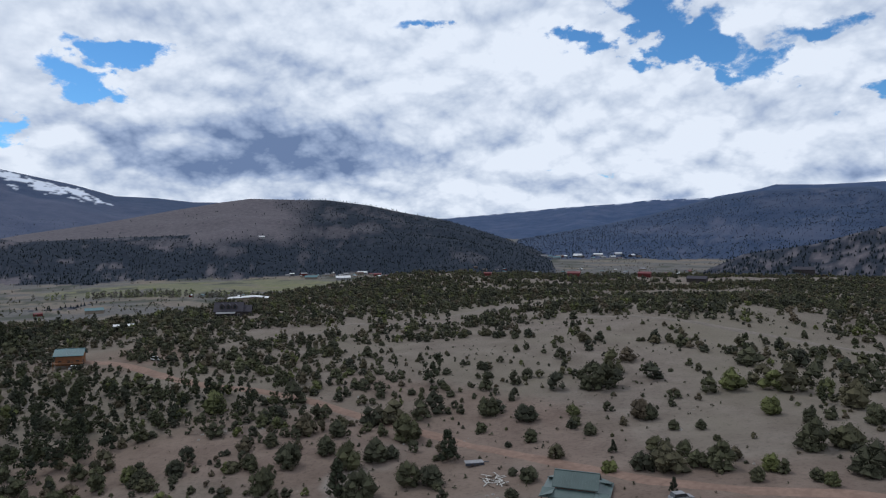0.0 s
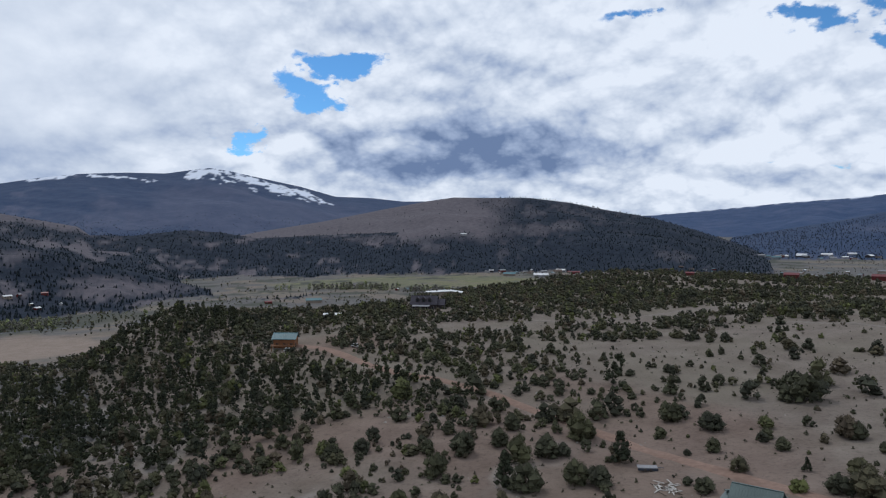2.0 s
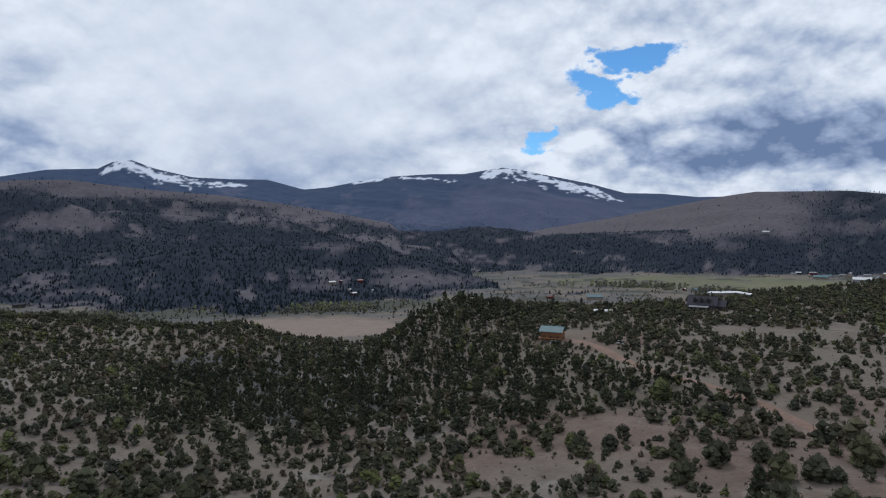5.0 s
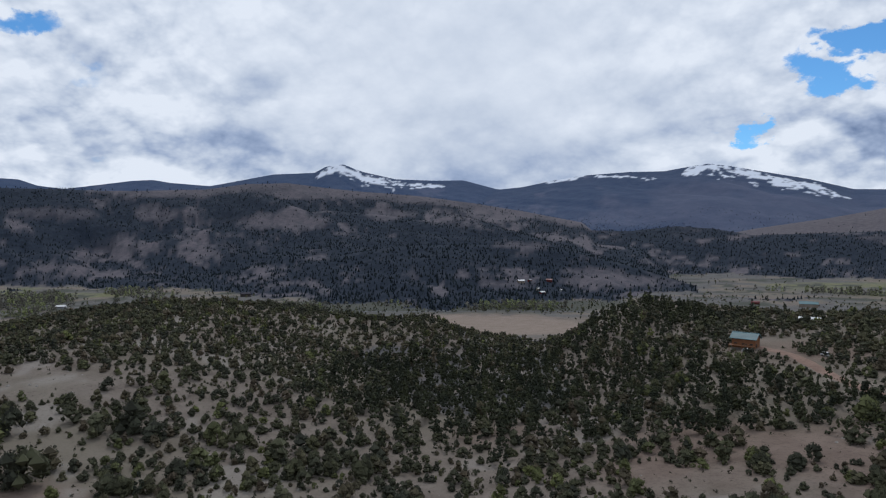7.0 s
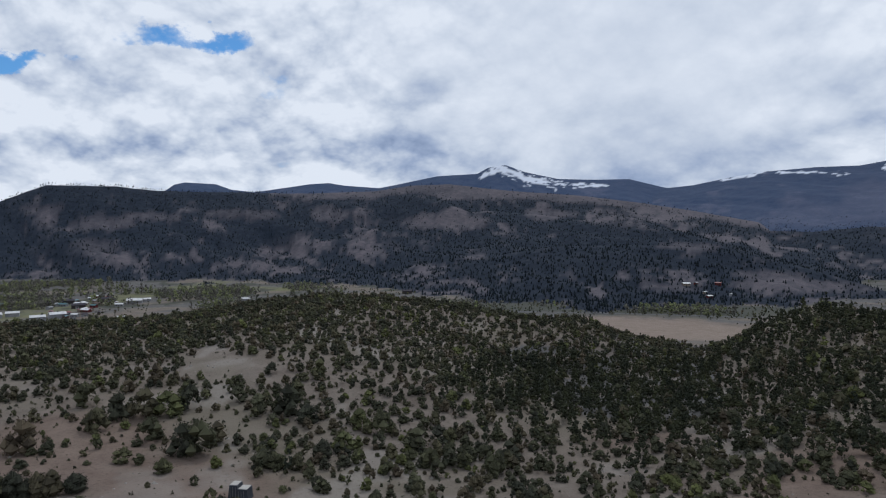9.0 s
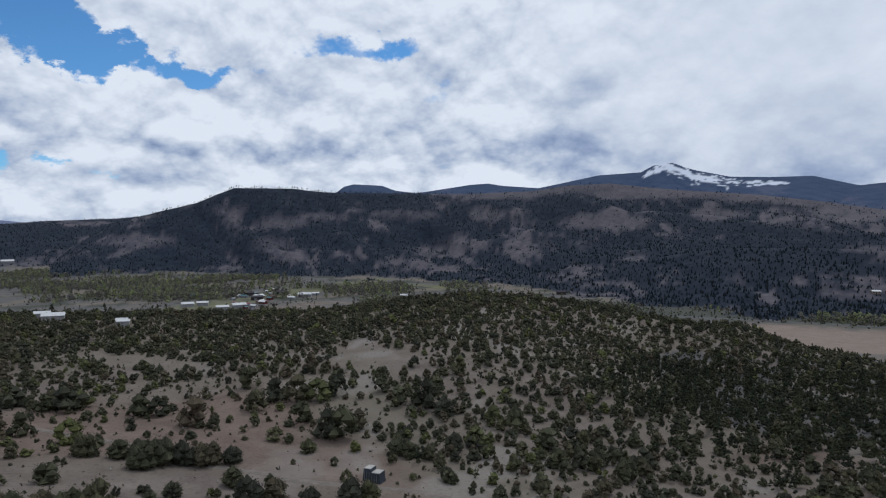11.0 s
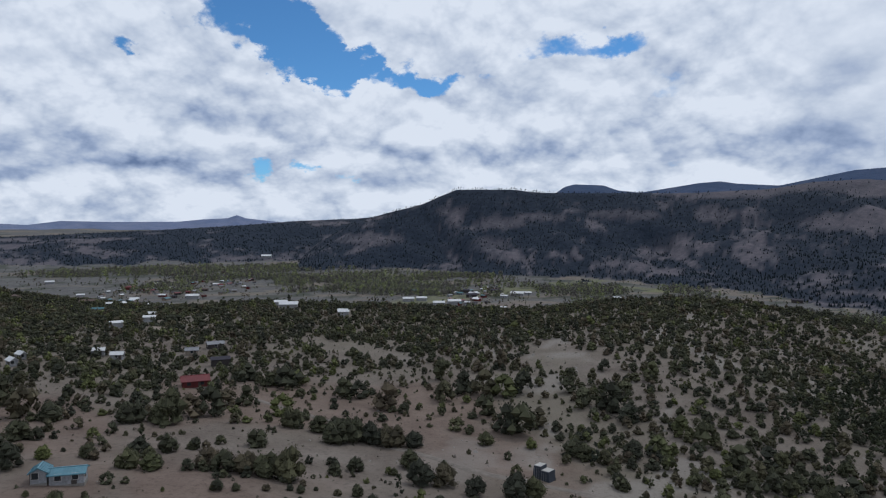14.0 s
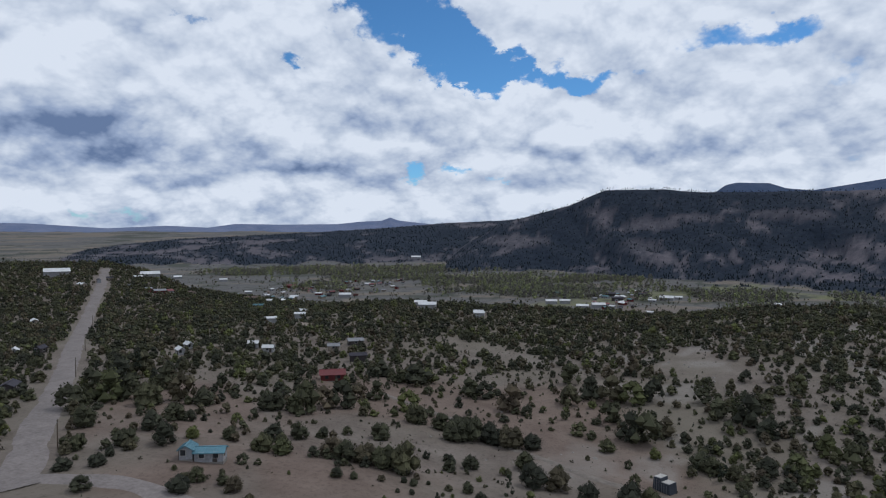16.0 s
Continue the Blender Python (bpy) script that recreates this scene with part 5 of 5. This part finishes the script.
def track_shed():
    t = tagged(new("storage_shed"), "dark blue-grey metal shed with two pale flat tops on bare ground", "shed")
    t.matrix_world = pose(-138, 23.5, ground(-138, 23.5) - 0.1, 0, 0, 62) @ Matrix.Scale(0.88, 4)
    for nm, x0, x1, h in (("tall_block", -2.4, -0.2, 3.9), ("low_block", -0.1, 2.5, 2.9)):
        b = part(nm, prism([(x0 - 0.35, 0.0), (x1 + 0.35, 0.0), (x1 + 0.05, h), (x0 + 0.1, h)], "y", -1.7, 1.7), STEEL, t)
        part("top", box(x0 + 0.1, x1 - 0.05, -1.5, 1.5, h, h + 0.14, 0.03), TRIM, b, "pale flat top")
        part("door", box(x0 + 0.5, x1 - 0.5, 1.68, 1.76, 0.2, 2.0), DARK_TRIM, b)
        for k in range(3):
            part("rib", box(x0 + 0.25 + k * 0.75, x0 + 0.33 + k * 0.75, -1.76, -1.68, 0.15, h - 0.4), GREY_ROOF, b)
    part("skid", box(-2.9, 3.0, -1.5, -1.2, -0.2, 0.1), DARK_TRIM, t)
    part("skid", box(-2.9, 3.0, 1.2, 1.5, -0.2, 0.1), DARK_TRIM, t)


def utility_pole(x, y, h, turn):
    t = tagged(new("utility_pole"), "weathered wooden utility pole beside the gravel road", "pole", "poles along the road")
    t.matrix_world = pose(x, y, ground(x, y) - 0.3, 0, 0, turn)
    bm = bmesh.new()
    bmesh.ops.create_cone(bm, cap_ends=True, segments=8, radius1=0.16, radius2=0.11, depth=h, matrix=Matrix.Translation((0, 0, h / 2)))
    part("pole", bm, BARK, t)
    part("crossarm", box(-1.1, 1.1, -0.07, 0.07, h - 0.7, h - 0.56), BARK, t)
    for px in (-1.0, -0.4, 0.4, 1.0):
        part("insulator", box(px - 0.05, px + 0.05, -0.05, 0.05, h - 0.56, h - 0.38), GREY_ROOF, t)


def parked_car(x, y, turn, paint, label):
    t = tagged(new("car"), label, "car")
    t.matrix_world = pose(x, y, ground(x, y) + 0.02, 0, 0, turn)
    part("body", prism([(-2.2, 0.35), (2.2, 0.35), (2.25, 0.85), (1.3, 1.0), (-2.1, 1.0), (-2.25, 0.7)], "y", -0.88, 0.88), paint, t)
    part("cab", prism([(-2.0, 1.0), (1.2, 1.0), (0.5, 1.6), (-1.7, 1.62)], "y", -0.78, 0.78), GLASS, t)
    part("roof", box(-1.6, 0.45, -0.74, 0.74, 1.6, 1.66), paint, t)
    for px in (-1.4, 1.4):
        for py in (-0.85, 0.85):
            bm = bmesh.new()
            bmesh.ops.create_cone(bm, cap_ends=True, segments=12, radius1=0.34, radius2=0.34, depth=0.22, matrix=Matrix.Translation((px, py, 0.34)) @ Matrix.Rotation(radians(90), 4, "X"))
            part("wheel", bm, DARK_TRIM, t)


def yard():
    """Scrap, timber and a trailer by the ranch house."""
    t = tagged(new("flatbed_trailer"), "old dark trailer with a pale deck beside a pine", "trailer")
    t.matrix_world = pose(7, 160, ground(7, 160) + 0.1, 0, 0, 10)
    part("deck", box(-2.2, 2.2, -1.0, 1.0, 0.7, 0.85), GREY_ROOF, t)
    part("side", box(-2.2, 2.2, -1.05, -0.98, 0.2, 0.7), STEEL, t)
    part("drawbar", box(2.2, 3.6, -0.08, 0.08, 0.6, 0.7), STEEL, t)
    for px in (-0.6, 0.6):
        for py in (-1.05, 1.05):
            bm = bmesh.new()
            bmesh.ops.create_cone(bm, cap_ends=True, segments=10, radius1=0.35, radius2=0.35, depth=0.2, matrix=Matrix.Translation((px, py, 0.3)) @ Matrix.Rotation(radians(90), 4, "X"))
            part("wheel", bm, DARK_TRIM, t)
    rng = np.random.default_rng(3)
    p = tagged(new("timber_pile"), "scattered pale boards and scrap timber on the ground", "timber")
    p.matrix_world = pose(11, 148, ground(11, 148), 0, 0, 0)
    for k in range(34):
        bm = box(-1.3, 1.3, -0.12, 0.12, 0, 0.1)
        a, dx, dy = rng.random() * 3.14, 5.0 * (rng.random() - 0.5), 7.0 * (rng.random() - 0.5)
        bmesh.ops.transform(bm, matrix=pose(dx, dy, ground(11 + dx, 148 + dy) - ground(11, 148) + 0.05 + 0.02 * k / 5, 0, 0, math.degrees(a)), verts=bm.verts[:])
        part("board", bm, TRIM if k % 3 else BARK, p)


near_house()
cabin()
dormer_house()
modern_house()
track_shed()
yard()
house("blue_roof_house", "pale house with a light blue metal roof among junipers", "house", -80.5, -65.0, 118, 6.0, 3.6, 2.1, 0.7, PALE_WALL, BLUE_ROOF, 0.4, TRIM, 2, seam=0.6)
house("blue_roof_wing", "small pale wing with a light blue metal roof", "house", -78.2, -69.2, 28, 3.4, 2.8, 2.2, 0.8, PALE_WALL, BLUE_ROOF, 0.4, TRIM, 1, seam=0.6)
house("red_house", "low red wooden house with a red metal roof", "house", -181, -98, 125, 8.6, 5.6, 2.4, 1.3, BARN_RED, RED_ROOF, 0.5, DARK_TRIM, 2, seam=0.6)
house("white_roof_barn", "long low building with a white metal roof", "shed", -169, 365, 20, 10.0, 4.2, 2.0, 0.7, TAN_WALL, WHITE_ROOF, 0.3, TRIM, 0)
for x, y, turn, l, wall, roof, label in (
        (-185, -175, 60, 6, PALE_WALL, WHITE_ROOF, "small white shed in a clearing of the woods"), (-215, -153, 110, 6, PALE_WALL, WHITE_ROOF, "white roofed trailer home among junipers"),
        (-250, -129, 130, 9, DARK_WOOD, GREY_ROOF, "dark house with a grey roof behind junipers"), (-234, -131, 120, 6.5, TAN_WALL, GREY_ROOF, "tan cottage with a grey roof"),
        (-220, -166, 120, 7, PALE_WALL, WHITE_ROOF, "white outbuilding beside parked vehicles"), (-104, -164, 40, 9, DARK_WOOD, DARK_ROOF, "low dark house beside the gravel road"),
        (-198, -183, 70, 5, PALE_WALL, WHITE_ROOF, "small pale hut among trees"), (-327, -214, 100, 9, TAN_WALL, WHITE_ROOF, "house with a white roof in dense woodland"),
        (-357, -106, 100, 7, PALE_WALL, WHITE_ROOF, "white roofed cabin in dense woodland"), (-270, -170, 80, 10, TAN_WALL, TAN_WALL, "tan flat building in the woods"), (-153, -232, 50, 6, PALE_WALL, WHITE_ROOF, "white roofed trailer west of the gravel road"),
        (-160, -226, 20, 6, DARK_WOOD, DARK_ROOF, "small dark cabin with a dark roof"), (-233, -330, 60, 8, TAN_WALL, WHITE_ROOF, "pale roofed house hidden in woods"), (-341, -468, 50, 12, TAN_WALL, BROWN_ROOF, "long tan house in a woodland gap"),
        (-470, -349, 120, 9, PALE_WALL, WHITE_ROOF, "white house at the edge of the woods")):
    house("rural_house", label, "house", x, y, turn, l * 0.8, l * 0.45, 2.2, 0.9, wall, roof, 0.35, TRIM, 1, group="houses in the woods")
for x, y, turn, h in ((-69, -97.5, 47, 7.0), (-130, -168, 47, 7.0), (-173, -216, 47, 7.0), (-240, -292, 47, 7.0)):
    utility_pole(x, y, h, turn)
parked_car(-150, 280, 20, WHITE_ROOF, "white car parked below the log cabin")
parked_car(-118, 283, -15, WHITE_ROOF, "white pickup parked on a red dirt yard")
parked_car(-222, -156, 40, WHITE_ROOF, "pale vehicle parked by an outbuilding")
parked_car(43.8, 126.3, 15, GREY_ROOF, "grey vehicle parked beside the ranch house")


def town():
    """Small houses on the valley floor: each is a thing with walls and a roof."""
    rng = np.random.default_rng(12)
    spots = []
    for cx, cy, ra, rb, n, big in ((-880, -540, 210, 90, 60, 1.0), (-900, -110, 120, 45, 34, 1.0), (-200, 1440, 140, 40, 26, 1.5), (300, 1500, 260, 110, 34, 1.3), (450, 2050, 160, 60, 16, 2.2),
                                   (-560, -330, 60, 120, 12, 0.9), (-420, -420, 100, 70, 14, 0.9), (-1300, -700, 160, 80, 12, 1.2), (-700, 640, 60, 60, 5, 0.9), (420, 900, 120, 120, 8, 1.2), (-330, 1010, 60, 20, 6, 1.0)):
        for k in range(n):
            a, q = rng.random() * 6.283, math.sqrt(rng.random())
            spots.append((cx + ra * q * math.cos(a), cy + rb * q * math.sin(a), big))
    walls = (PALE_WALL, TAN_WALL, DARK_WOOD, BARN_RED, TAN_WALL, PALE_WALL)
    roofs = ((WHITE_ROOF, "white"), (GREY_ROOF, "grey"), (BROWN_ROOF, "brown"), (DARK_ROOF, "dark"), (RED_ROOF, "red"), (WHITE_ROOF, "white"), (TEAL_ROOF, "teal"), (GREY_ROOF, "grey"))

    def block(x, y, l, turn, w, r, text):
        t = tagged(new("town_house"), text, "house", "houses of the town")
        t.matrix_world = pose(x, y, ground(x, y) - 0.2, 0, 0, turn)
        h = 2.9 if l < 13 else 4.2
        part("wall", box(-l / 2, l / 2, -l * 0.25, l * 0.25, -0.8, h), w, t)
        for sgn in (-1, 1):
            part("roof_panel", slope_slab(-l / 2 - 0.4, l / 2 + 0.4, sgn * l * 0.30, h - 0.15, 0, h + l * 0.13), r, t)
        part("gable", prism([(-l * 0.25, h), (l * 0.25, h), (0, h + l * 0.12)], "x", -l / 2, l / 2), w, t)
        part("door", box(-0.5, 0.5, -l * 0.25 - 0.05, -l * 0.25 + 0.05, -0.3, 1.9), DARK_TRIM, t)
        for px in (-l * 0.3, l * 0.3):
            part("window", box(px - 0.6, px + 0.6, -l * 0.25 - 0.05, -l * 0.25 + 0.05, 0.9, 2.1), GLASS, t)

    for x, y, big in spots:
        w, (r, tone) = walls[int(rng.integers(0, 6))], roofs[int(rng.integers(0, 8))]
        block(x, y, (6 + 6 * rng.random() ** 2) * big, rng.random() * 180, w, r, "small house with a %s roof on the valley floor" % tone)
    # larger houses and barns that stand out
    for k, (r, w, text) in enumerate(((WHITE_ROOF, PALE_WALL, "pale building with a bright white metal roof"), (DARK_ROOF, DARK_WOOD, "dark house under a dark shingle roof"),
                                      (RED_ROOF, BARN_RED, "red wooden barn with a red metal roof"), (TEAL_ROOF, TAN_WALL, "tan building with a teal metal roof"))):
        for x, y, l in (LANDMARKS_WHITE, LANDMARKS_DARK, LANDMARKS_RED, LANDMARKS_TEAL)[k]:
            block(x, y, l, math.degrees(math.atan2(y - CY, x - CX)) + 75 + 30 * rng.random(), w, r, text)


LANDMARKS_WHITE = [
    (-384, -508, 20), (-438, -456, 16), (-943, -919, 17), (-929, -798, 13), (-787, -462, 16), (-370, -146, 11), (-353, -104, 6), (-302, -197, 6), (-281, -202, 6), (-763, -53, 8),
    (-907, 84, 11), (-784, -133, 14), (-746, -518, 11), (-1695, -788, 26), (-773, -617, 10), (-970, -531, 9), (-947, -38, 11), (-387, -159, 8), (-805, -118, 16),
    (-831, -165, 13), (-925, -50, 18), (-934, -613, 13), (-820, -180, 14), (-174, 1493, 20), (-195, 1347, 28), (416, 2134, 25), (480, 2142, 28), (550, 2171, 22), (-456, 1741, 15),
]
LANDMARKS_DARK = [(-220, -110, 7), (-986, -642, 12), (-954, -215, 12), (-948, -128, 13), (-890, -109, 15), (-960, -85, 13), (-932, -150, 14), (-918, 308, 13), (244, 663, 18), (475, 910, 26), (40, 1467, 14)]
LANDMARKS_RED = [(-875, -616, 14), (-726, 693, 8), (140, 739, 13), (218, 747, 13), (-468, 796, 9), (43, 664, 7)]
LANDMARKS_TEAL = [(-396, -301, 8), (-928, -200, 13), (-260, 1363, 24), (-415, 820, 20)]

town()
